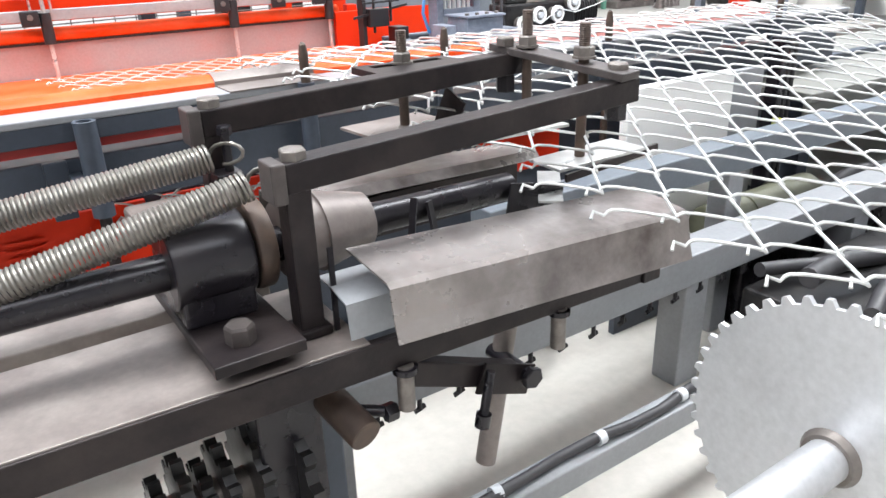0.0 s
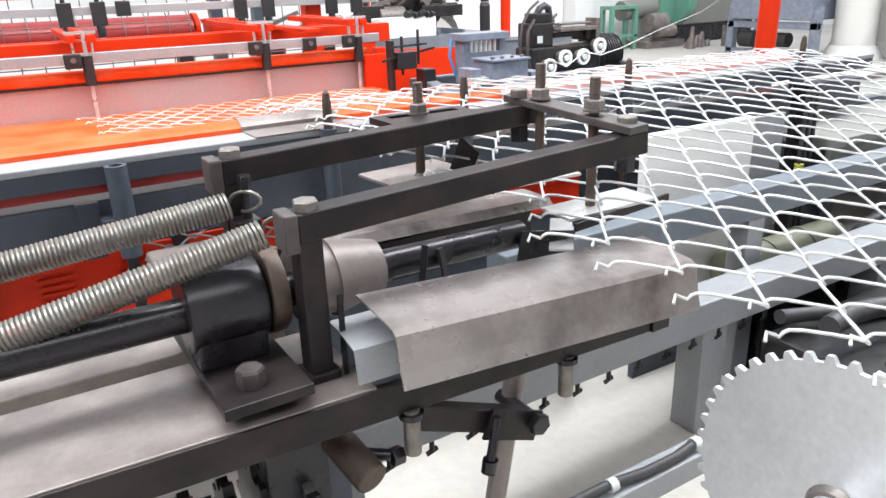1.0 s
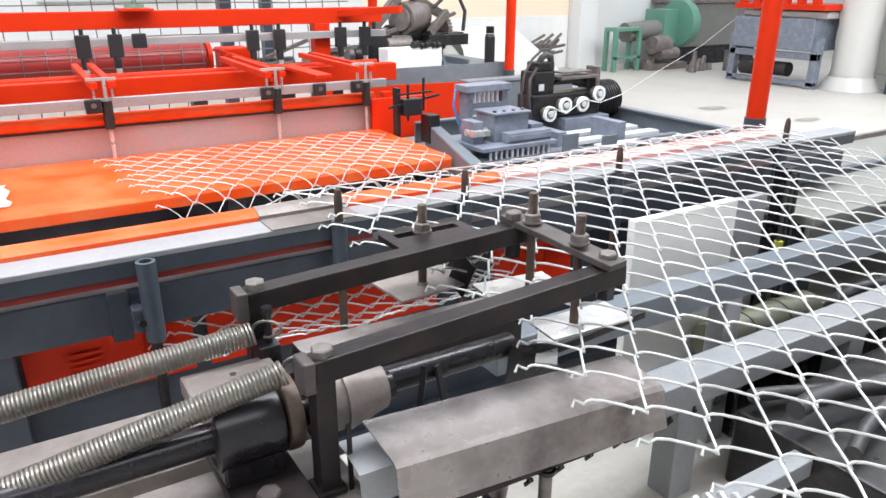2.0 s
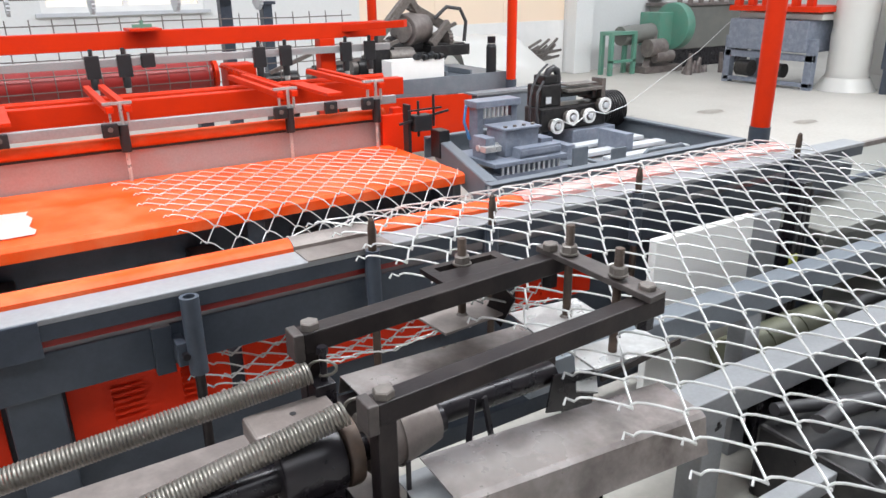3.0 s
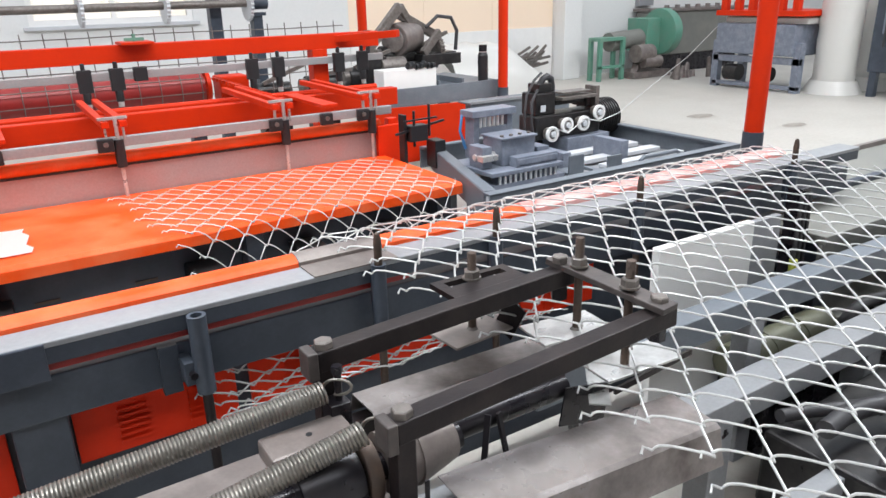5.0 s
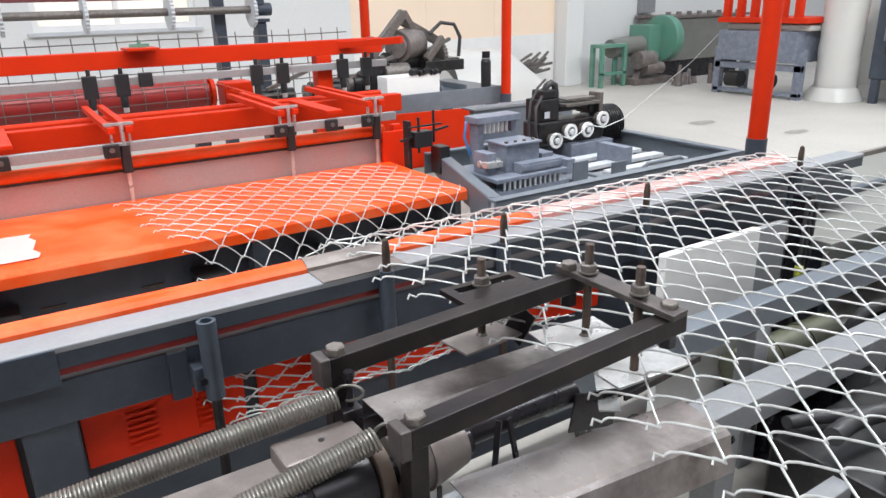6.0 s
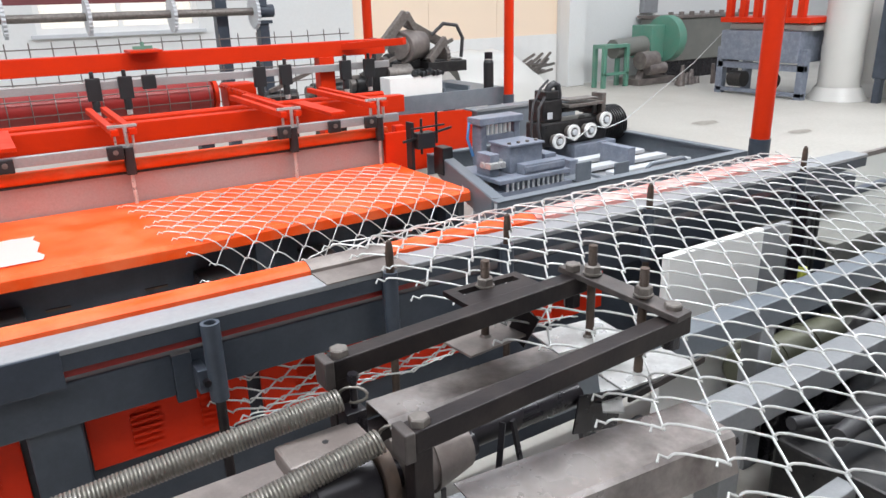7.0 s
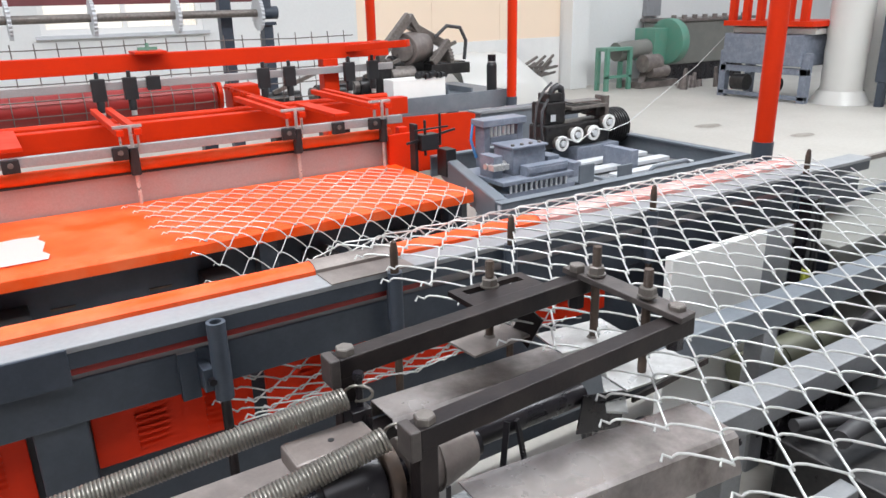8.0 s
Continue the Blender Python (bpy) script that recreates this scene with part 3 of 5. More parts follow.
part("lower_rail", Geo().box(B0, 0.78, 0.735, B1, 0.86, 0.845), GREY, mach, "", 0.005)
part("joint_plate", Geo().box(-0.60, 0.741, 0.85, -0.45, 0.80, 0.938), GREY, mach, "welded joint plate", 0.003)
part("clip_plate", Geo().box(-0.225, 0.768, 0.72, -0.18, 0.79, 0.845), GREY, mach, "", 0.002)
for px in (-2.3, -0.548, 1.9):
    part("post", Geo().box(px, 0.80, 0, px + 0.115, 0.86, 0.738), GREY, mach, "grey square post", 0.005)
part("base_rail", Geo().box(B0, 0.88, 0.10, B1, 0.95, 0.17), GREY, mach, "", 0.005)
part("back_sheet", Geo().box(B0, 0.93, 0.17, B1, 0.945, 0.70), GREY, mach, "dark backing sheet")
for k, (x0, x1) in enumerate(((-1.25, -0.565), (-0.424, -0.02), (0.02, 0.75), (0.98, 1.32))):
    pn = part("panel", Geo().box(x0, 0.90, 0.47 if k == 0 else 0.53, x1, 0.915, 0.69), RED, mach, "orange-red louvred panel", 0.002)
    for gx in (x0 + 0.10, x1 - 0.13):
        for j in range(6):
            part("louvre", Geo().prism([(-0.004, -0.004), (0.006, -0.004), (0.006, 0.004)], (gx, 0.898, 0.56 + j * 0.018), (gx + 0.075, 0.898, 0.56 + j * 0.018)), RED, pn)
cover = [(0.0, 0.0)] + [(-0.001 - 0.085 * k / 12, 0.030 * math.sin(math.pi * min(1, 0.12 + k / 12 * 0.88)) ** 0.7) for k in range(13)] + [(-0.087, 0.0)]
for x0, x1 in ((B0, 0.17), (0.42, 2.35)):
    part("cover_strip", Geo().prism(cover, (x0, 0.842, 0.935), (x1, 0.842, 0.935)), SLAB_ORANGE, mach, "worn orange half-round cover strip")
part("film_wrap", Geo().prism([(i * 1.05 + 0.002, j * 1.06 + 0.003) for i, j in cover], (0.95, 0.842, 0.935), (2.34, 0.842, 0.935)), WRAP, mach, "cover strip wrapped in pale pink film")
part("plain_cover", Geo().prism([(i * 1.04 + 0.002, j * 1.04 + 0.002) for i, j in cover], (0.17, 0.842, 0.935), (0.42, 0.842, 0.935)).box(0.172, 0.744, 0.94, 0.418, 0.842, 0.943), DUSTY, mach, "bare grey cover sheet")

PINS = ((0.345, 1.035), (0.737, 1.036), (1.34, 1.033), (2.22, 1.045))
for k, (x, z) in enumerate(PINS):
    pin = thing("guide_pin", (x, 0.722, 0.56), "dark pointed guide pin in a grey sleeve", "guide pin", "mesh guide pins")
    part("pin", Geo().rod((x, 0.722, 0.56), (x, 0.722, z - 0.03), 0.0112, 14).rod((x, 0.722, z - 0.03), (x, 0.722, z - 0.006), 0.0112, 14, 0.008).rod((x, 0.722, z - 0.006), (x, 0.722, z), 0.008, 14, 0.003), RUSTY, pin, "pointed rusty rod")
    part("sleeve", Geo().pipe((x, 0.722, 0.76), (x, 0.722, 0.945), 0.020, 0.013), GREY, pin, "grey sleeve tube")
    part("lug", Geo().box(x - 0.012, 0.738, 0.80, x + 0.012, 0.752, 0.92), GREY, pin)
holder = thing("pin_holder", (-0.15, 0.745, 0.42), "grey hollow sleeve tube with a thin rod below", "guide pin")
part("sleeve", Geo().pipe((-0.138, 0.718, 0.73), (-0.138, 0.718, 0.93), 0.0225, 0.014, 22), GREY, holder, "open grey tube")
part("rod", Geo().rod((-0.139, 0.718, 0.36), (-0.138, 0.718, 0.735), 0.0125, 14), DARK, holder, "dark rod")
part("lug", Geo().box(-0.182, 0.716, 0.755, -0.157, 0.782, 0.815), GREY, holder, "", 0.002)
part("screw", Geo().rod((-0.165, 0.700, 0.785), (-0.165, 0.717, 0.785), 0.009, 12), BLACKENED, holder)

cabinet = thing("white_cabinet", (1.35, 0.58, 0), "white painted sheet-metal cabinet under the mesh", "cabinet")
part("body", Geo().box(1.29, 0.58, 0.1, 1.79, 0.612, 0.822), WHITE, cabinet, "", 0.004)
# Grey colour carries the shade on the side of the white cabinet.
part("shaded_side", Geo().box(1.792, 0.585, 0.1, 1.96, 0.612, 0.816), LIGHT_GREY, cabinet, "grey panel for the cabinet's side, shade put into its colour", 0.003)
part("plinth", Geo().box(1.30, 0.585, 0, 1.95, 0.608, 0.1), GREY, cabinet)

# ---- weaving bed behind the beam ----
bed = thing("weaving_bed", (0.2, 2.4, 0), "worn orange weaving bed with a scuffed steel back plate", "machine bed")
part("bed_plate", Geo().prism([(0.0, 0.0), (0.0, 0.045), (-0.02, 0.058), (-0.82, 0.058), (-0.82, 0.0)], (-3.2, 2.0, 0.668), (1.5, 2.0, 0.668)), SLAB_ORANGE, bed, "worn orange bed plate", 0.004)
part("back_plate", Geo().box(-3.2, 2.835, 0.70, 1.66, 2.85, 0.872), BOARD, bed, "scuffed grey steel plate with a reddish reflection painted in", 0.001)
part("bumper_roll", Geo().rod((-3.2, 2.86, 0.90), (1.50, 2.86, 0.90), 0.034, 20), SLAB_ORANGE, bed, "orange tube")
part("black_strip", Geo().box(-3.2, 2.828, 0.866, 1.52, 2.84, 0.876), BLACK, bed)
part("front_skirt", Geo().box(-3.2, 2.15, 0.12, 1.5, 2.17, 0.668), GREY, bed, "dark grey skirt")
for px in (-2.4, -0.9, 0.4, 1.38):
    part("leg", Geo().box(px, 2.05, 0, px + 0.08, 2.13, 0.668), GREY, bed, "", 0.004)
    part("leg", Geo().box(px, 2.72, 0, px + 0.08, 2.80, 0.668), GREY, bed, "", 0.004)
for px in (-0.62, 0.15, 0.62, 1.05):
    part("drive_unit", Geo().box(px, 1.98, 0.40, px + 0.13, 2.14, 0.56).rod((px + 0.065, 1.90, 0.50), (px + 0.065, 1.98, 0.50), 0.045, 18), MOTOR, bed, "dark drive unit under the bed", 0.006)
for px in (-0.42, -0.05):
    for j in range(4):
        part("louvre", Geo().box(px, 2.143, 0.42 + 0.03 * j, px + 0.09, 2.149, 0.43 + 0.03 * j), RUSTY, bed)
film = Geo()
for i in range(13):
    for j in range(7):
        film.v.append((-0.93 + i * 0.045 + 0.012 * math.sin(j * 2.1) * (i == 12), 2.12 + j * 0.06, 0.7285 + 0.004 * noise.noise((i * 0.7, j * 0.9, 0)) + 0.004))
film.f = [(i * 7 + j, i * 7 + j + 1, i * 7 + j + 8, i * 7 + j + 7) for i in range(12) for j in range(6)]
film.smooth = [True] * len(film.f)
solid("plastic_film", film, FILM, "crumpled clear plastic film lying on the bed", "plastic film")

rig = thing("press_rail", (0, 3.1, 0), "orange lifting rail with aluminium bar and black clamps", "machine rail")
part("front_bar", Geo().box(-3.2, 2.785, 0.966, 1.55, 2.82, 1.012), ALU, rig, "aluminium bar", 0.003)
part("orange_rail", Geo().box(-3.2, 3.36, 0.92, 1.92, 3.44, 1.03), ORANGE, rig, "orange box rail", 0.004)
part("upper_rail", Geo().box(-3.2, 4.26, 1.235, 2.28, 4.34, 1.345), ORANGE, rig, "orange box rail", 0.004)
part("rear_bar", Geo().box(-3.2, 4.20, 1.135, 2.28, 4.24, 1.185), ALU, rig, "aluminium bar", 0.003)
part("pivot_rod", Geo().rod((-3.2, 3.72, 1.0), (1.95, 3.72, 1.0), 0.022, 14), ORANGE, rig, "orange pivot rod")
part("end_arm", Geo().bar((1.92, 4.3, 1.30), (2.25, 3.9, 1.34), 0.07, 0.05), ORANGE, rig, "", 0.003)
for px in (1.72, -1.6):
    part("upright", Geo().box(px, 4.25, 0, px + 0.12, 4.35, 1.236), ORANGE, rig, "orange upright", 0.004)
    part("upright", Geo().box(px, 3.365, 0, px + 0.10, 3.435, 0.921), ORANGE, rig, "orange upright", 0.004)
for x in (-1.35, -0.434, 0.018, 0.851, 1.139, 1.361):
    cl = part("clamp", Geo().box(x - 0.036, 2.765, 0.948, x + 0.036, 2.79, 1.012), BLACK, rig, "black plastic clamp", 0.005)
    part("knob", Geo().rod((x, 2.758, 0.985), (x, 2.766, 0.985), 0.012, 14), BOLT, cl)
for x in (0.078, 0.904, 1.422):
    gd = part("guide_rod", Geo().rod((x, 2.79, 0.715), (x, 2.79, 1.10), 0.009, 12), BRIGHT, rig, "bright guide rod")
    part("bush", Geo().rod((x, 2.79, 0.87), (x, 2.79, 1.0), 0.024, 16), BLACK, gd, "black bush")
    for dx in (-0.05, 0.03):
        part("fork", Geo().bar((x + dx, 2.79, 1.09), (x + dx, 2.79, 0.99), 0.008, 0.02), BRIGHT, gd)
    for dx in (-0.05, 0.03):
        part("arm", Geo().bar((x + dx, 2.76, 1.075), (x + dx + 0.02, 3.70, 1.075), 0.034, 0.03), ORANGE, rig, "thin orange arm", 0.003)
    part("crosshead", Geo().bar((x - 0.075, 2.80, 1.10), (x + 0.055, 2.80, 1.10), 0.02, 0.012), BRIGHT, rig)
for x in (-0.42, 1.18):
    part("bracket", Geo().bar((x, 2.80, 1.045), (x, 3.38, 1.045), 0.09, 0.018), ORANGE, rig, "orange bracket plate", 0.002)
for x in (-1.1, 0.159, 0.348, 1.233, 1.425, 1.896, 2.093):
    cl = part("clamp", Geo().box(x - 0.042, 4.165, 1.07, x + 0.042, 4.205, 1.21).rod((x, 4.19, 1.0), (x, 4.19, 1.08), 0.025, 12).rod((x, 4.19, 1.2), (x, 4.19, 1.25), 0.014, 10), BLACK, rig, "black clamp with a rod", 0.006)
    part("tip", Geo().rod((x, 4.18, 0.97), (x, 4.18, 1.0), 0.018, 12), BRIGHT, cl)
part("clamp", Geo().box(0.45, 4.165, 1.12, 0.535, 4.205, 1.21), BLACK, rig, "black clamp", 0.006)
part("top_bracket", Geo().box(0.40, 4.15, 1.346, 0.60, 4.36, 1.362), ORANGE, rig, "orange bracket plate", 0.002)
part("wing_nut", Geo().rod((0.50, 4.26, 1.362), (0.50, 4.26, 1.41), 0.012, 10).bar((0.44, 4.26, 1.375), (0.56, 4.26, 1.375), 0.02, 0.02), GREEN, rig)

drum = thing("winding_drum", (-0.6, 4.75, 0.6), "dull red winding drum inside a welded wire cage", "drum")
part("drum_shell", Geo().rod((-3.2, 4.75, 0.98), (1.02, 4.75, 0.98), 0.115, 36), DRUM_RED, drum, "dull red cylinder")
part("end_wheel", Geo().pipe((1.03, 4.72, 0.99), (1.06, 4.72, 0.99), 0.115, 0.085, 30).rod((1.03, 4.72, 0.99), (1.06, 4.72, 0.99), 0.03), ORANGE, drum, "orange spoked wheel")
for k in range(5):
    a = k * 1.2566
    part("spoke", Geo().bar((1.045, 4.72, 0.99), (1.045, 4.72 + 0.09 * math.cos(a), 0.99 + 0.09 * math.sin(a)), 0.02, 0.02), ORANGE, drum)
part("gear_case", Geo().box(1.12, 4.60, 0.88, 1.34, 4.80, 1.06), ORANGE, drum, "orange gear case", 0.01)
for k in range(17):
    part("chain_link", Geo().bar((1.07, 4.58 - 0.073 * k, 1.055 - 0.0006 * k), (1.07, 4.535 - 0.073 * k, 1.055 - 0.0006 * k), 0.035, 0.02), ORANGE, drum)
for k in range(3):
    part("chain_link", Geo().bar((1.07, 3.342, 1.035 - 0.042 * k), (1.07, 3.342, 1.005 - 0.042 * k), 0.035, 0.02, (0, 1, 0)), ORANGE, drum)
part("trestle", Geo().box(-3.0, 4.7, 0, -2.9, 4.8, 0.88), GREY, drum)
part("trestle", Geo().box(0.9, 4.7, 0, 1.0, 4.8, 0.87), GREY, drum)
cage = thing("wire_cage", (0, 4.95, 0.6), "welded wire mesh panel behind the orange rails", "wire mesh")
for z in (0.78, 0.90, 1.02, 1.14, 1.26, 1.37):
    part("line_wire", Geo().tube([(-3.2 + i * 0.5, 4.92, z + 0.006 * math.sin(i * 1.7)) for i in range(12)], 0.0045, 5), BOLT, cage)
for i in range(38):
    x = -3.15 + i * 0.145
    part("cross_wire", Geo().tube([(x, 4.915, 0.6), (x + 0.01, 4.915, 1.0), (x + 0.004 * math.sin(i), 4.915, 1.41)], 0.0045, 5), BOLT, cage)
for i in range(14):
    x = -0.9 + i * 0.145
    part("hoop_wire", Geo().tube([(x, 4.75 - 0.15 * math.sin(a * 0.3), 0.98 + 0.15 * math.cos(a * 0.3)) for a in range(12)], 0.004, 5), BOLT, cage)
for z, yy in ((1.06, 4.62), (0.96, 4.60)):
    part("line_wire", Geo().tube([(-3.2, yy, z), (-1, yy, z - 0.005), (1.0, yy, z)], 0.004, 5), BOLT, cage)

# ---- second frame with sprocket shaft ----
shaft = thing("sprocket_shaft", (0, 6.2, 0), "grey shaft with pale toothed wheels on grey posts", "sprocket shaft")
part("shaft", Geo().rod((-3.5, 6.2, 1.545), (2.06, 6.2, 1.555), 0.035, 16), BOLT, shaft, "grey shaft")
for x in (-0.85, -0.17, 0.46, 1.16, 1.92):
    g = cog(Geo(), (0, 6.2, 1.55), 0.158, 0.014, 26, x, x + 0.03)
    part("toothed_disc", g, PALE, shaft, "pale toothed disc")
part("post", Geo().box(1.96, 6.14, 0, 2.05, 6.26, 1.44), GREY, shaft, "grey post", 0.004)
part("bearing", Geo().box(1.94, 6.12, 1.44, 2.08, 6.28, 1.47).rod((1.96, 6.2, 1.555), (2.12, 6.2, 1.555), 0.06, 20).box(1.97, 6.15, 1.6, 2.05, 6.25, 1.72), GREY, shaft, "grey bearing block")
part("header", Geo().box(-3.5, 6.6, 1.66, 2.2, 6.72, 1.80), MAROON, shaft, "maroon beam", 0.004)
solid("hall_column", Geo().box(1.60, 6.30, 0, 1.71, 6.41, ROOF), GREY, "dark grey steel hall column", "column", "structure", 0.004)

# ---- drive tray ----
tray = thing("drive_tray", (2.3, 2.1, 0), "grey channel tray holding the drive and straightening rolls", "machine tray")
TX0, TX1, TY0, TY1, TZ = 1.36, 3.2, 1.64, 2.56, 0.755
part("front_channel", Geo().box(1.40, TY0, TZ - 0.13, TX1, TY0 + 0.012, TZ - 0.003).box(1.40, TY0, TZ - 0.012, TX1, TY0 + 0.055, TZ), SLATE, tray, "slate grey channel", 0.002)
part("rear_channel", Geo().box(1.72, TY1 + 0.2, TZ - 0.13, TX1, TY1 + 0.212, TZ - 0.003).box(1.72, TY1 + 0.165, TZ - 0.012, TX1, TY1 + 0.212, TZ), SLATE, tray, "slate grey channel", 0.002)
part("left_channel", Geo().bar((1.415, 1.70, TZ - 0.068), (1.77, 2.72, TZ - 0.068), 0.012, 0.13).bar((1.445, 1.70, TZ - 0.006), (1.80, 2.72, TZ - 0.006), 0.06, 0.012), SLATE, tray, "slate grey channel", 0.002)
part("right_channel", Geo().box(TX1 - 0.012, TY0 + 0.056, TZ - 0.13, TX1, TY1 + 0.16, TZ).box(TX1 - 0.055, TY0 + 0.056, TZ - 0.012, TX1, TY1 + 0.16, TZ), SLATE, tray, "slate grey channel", 0.002)
deck = [(1.46, 1.66), (TX1 - 0.02, 1.66), (TX1 - 0.02, 2.75), (1.82, 2.75)]
part("deck", Geo().add([(x, y, z) for z in (TZ - 0.125, TZ - 0.115) for x, y in deck], [(3, 2, 1, 0), (4, 5, 6, 7)] + [(k, (k + 1) % 4, (k + 1) % 4 + 4, k + 4) for k in range(4)]), LIGHT_GREY, tray, "pale grey deck")
for k in range(5):
    part("rib", Geo().box(1.84 + 0.28 * k, 1.72, TZ - 0.115, 1.87 + 0.28 * k, 2.7, TZ - 0.10), SLATE, tray)
for x0, x1, y0, y1 in ((2.35, 3.08, 2.12, 2.20), (2.35, 3.08, 2.30, 2.38), (2.45, 3.1, 1.95, 2.02)):
    part("slide_rail", Geo().box(x0, y0, TZ - 0.10, x1, y1, TZ - 0.075), PALE, tray, "pale slide rail", 0.003)
for x, y in ((1.42, 1.68), (3.1, 1.68), (1.84, 2.66), (3.1, 2.66)):
    part("leg", Geo().box(x, y, 0, x + 0.07, y + 0.07, TZ - 0.13), SLATE, tray, "", 0.003)
for x, y in ((2.20, 1.99), (2.36, 1.86)):
    br = thing("angle_bracket", (x, y, TZ - 0.10), "slate grey steel angle bracket on the tray", "bracket", "tray brackets")
    part("upright", Geo().box(x, y, TZ - 0.10, x + 0.11, y + 0.010, TZ + 0.005), SLATE, br, "", 0.002)
    part("foot", Geo().box(x, y + 0.011, TZ - 0.10, x + 0.11, y + 0.12, TZ - 0.09), SLATE, br, "", 0.002)
    part("gusset", Geo().add([(x + 0.10, y + 0.011, TZ - 0.089), (x + 0.10, y + 0.10, TZ - 0.089), (x + 0.10, y + 0.011, TZ), (x + 0.108, y + 0.011, TZ - 0.089), (x + 0.108, y + 0.10, TZ - 0.089), (x + 0.108, y + 0.011, TZ)],
         [(0, 1, 2), (5, 4, 3), (0, 3, 4, 1), (1, 4, 5, 2), (2, 5, 3, 0)]), SLATE, br)
grip = thing("pull_handle", (2.75, 1.9, TZ - 0.1), "grey bent bar handle on a flat plate", "handle")
part("plate", Geo().box(2.56, 1.80, TZ - 0.10, 2.98, 1.93, TZ - 0.088), LIGHT_GREY, grip, "", 0.002)
part("loop", Geo().tube([(2.60, 1.85, TZ - 0.09), (2.605, 1.85, TZ - 0.05), (2.63, 1.85, TZ - 0.035), (2.90, 1.85, TZ - 0.035), (2.925, 1.85, TZ - 0.05), (2.93, 1.85, TZ - 0.09)], 0.012, 10), SLATE, grip, "bent round bar")
rbed = thing("rear_channel_bed", (2.8, 3.4, 0), "slate grey steel channel behind the tray", "machine channel")
part("channel", Geo().box(2.47, 3.30, 0.60, 3.40, 3.312, 0.875).box(2.47, 3.312, 0.863, 3.40, 3.46, 0.875), SLATE, rbed, "", 0.003)
part("lip", Geo().box(2.47, 3.292, 0.866, 3.40, 3.30, 0.884), LIGHT_GREY, rbed, "worn pale edge")
for px in (2.50, 3.30):
    part("leg", Geo().box(px, 3.33, 0, px + 0.07, 3.41, 0.862), SLATE, rbed, "", 0.003)
fix = thing("knife_block", (1.95, 2.15, TZ - 0.11), "blue-grey machined cutter block with row of pins", "cutter block")
part("base", Geo().box(1.68, 1.98, TZ - 0.11, 2.16, 2.34, TZ - 0.075).box(1.72, 2.0, TZ - 0.075, 2.12, 2.06, TZ - 0.03), BLUE_GREY, fix, "", 0.003)
part("deck_plate", Geo().box(1.66, 1.97, TZ - 0.03, 2.14, 2.35, TZ - 0.008), BLUE_GREY, fix, "", 0.003)
for k in range(12):
    part("stud", Geo().rod((1.72 + 0.034 * k, 1.985, TZ - 0.075), (1.72 + 0.034 * k, 1.985, TZ - 0.03), 0.007, 8), PALE, fix)
part("block", Geo().box(1.80, 2.07, TZ - 0.008, 2.02, 2.24, 0.885), BLUE_GREY, fix, "", 0.004)
part("ledge", Geo().box(1.84, 2.00, TZ - 0.008, 2.12, 2.065, 0.80).box(1.845, 1.992, 0.76, 2.115, 2.0, 0.79), BLUE_GREY, fix, "front ledge", 0.003)
part("block_cap", Geo().box(1.79, 2.06, 0.885, 2.03, 2.25, 0.897), BLUE_GREY, fix, "worn cap plate", 0.003)
for k in range(4):
    part("cap_bolt", Geo().hexagon((1.82 + 0.06 * k, 2.10, 0.897), 0.011, 0.010, 0.3 * k), BOLT, fix)
part("column", Geo().box(1.78, 2.30, TZ - 0.008, 1.82, 2.38, 0.975), BLUE_GREY, fix, "", 0.003)
part("column", Geo().box(2.01, 2.30, TZ - 0.008, 2.05, 2.38, 0.975), BLUE_GREY, fix, "", 0.003)
part("head", Geo().box(1.76, 2.28, 0.975, 2.06, 2.40, 1.012), BLUE_GREY, fix, "flat head bar", 0.004)
part("pin_rail", Geo().box(1.821, 2.30, 0.88, 2.009, 2.36, 0.915), BLUE_GREY, fix, "", 0.003)
for k in range(6):
    part("pin", Geo().rod((1.84 + 0.03 * k, 2.32, 0.915), (1.84 + 0.03 * k, 2.32, 0.975), 0.009, 10), WHITE, fix, "pale round pin")
part("side_cheek", Geo().box(2.04, 2.07, TZ - 0.008, 2.12, 2.18, 0.82), BLUE_GREY, fix, "", 0.003)
part("side_cheek", Geo().box(1.68, 2.08, TZ - 0.008, 1.74, 2.2, 0.86), BLUE_GREY, fix, "", 0.003)
part("side_clamp", Geo().box(1.66, 2.05, 0.79, 1.76, 2.10, 0.82).rod((1.67, 2.14, 0.80), (1.80, 2.14, 0.80), 0.018, 14), BRIGHT, fix, "bright side clamp", 0.002)
part("hose", Geo().tube([(1.77, 2.36, 0.80), (1.74, 2.37, 0.9), (1.76, 2.38, 0.98), (1.80, 2.38, 1.0)], 0.008, 8), mat("blue_hose", (0.05, 0.2, 0.45), 0.4), fix, "blue air hose")
drive = thing("gear_motor", (2.75, 2.62, TZ - 0.11), "black geared motor with a row of straightening rolls", "gear motor")
part("gearbox", Geo().box(2.40, 2.52, TZ - 0.02, 2.95, 2.68, 0.885), MOTOR, drive, "black gearbox", 0.012)
part("upper_case", Geo().box(2.42, 2.54, 0.885, 2.58, 2.68, 1.02).box(2.45, 2.55, 1.02, 2.56, 2.66, 1.075).box(2.60, 2.56, 0.93, 2.88, 2.68, 0.96).box(2.84, 2.54, 0.90, 2.88, 2.68, 0.98), MOTOR, drive, "", 0.008)
part("motor", Geo().rod((2.95, 2.66, 0.80), (3.16, 2.66, 0.80), 0.115, 28).rod((3.16, 2.66, 0.80), (3.18, 2.66, 0.80), 0.125, 28, 0.10), MOTOR, drive, "round motor", 0.005)
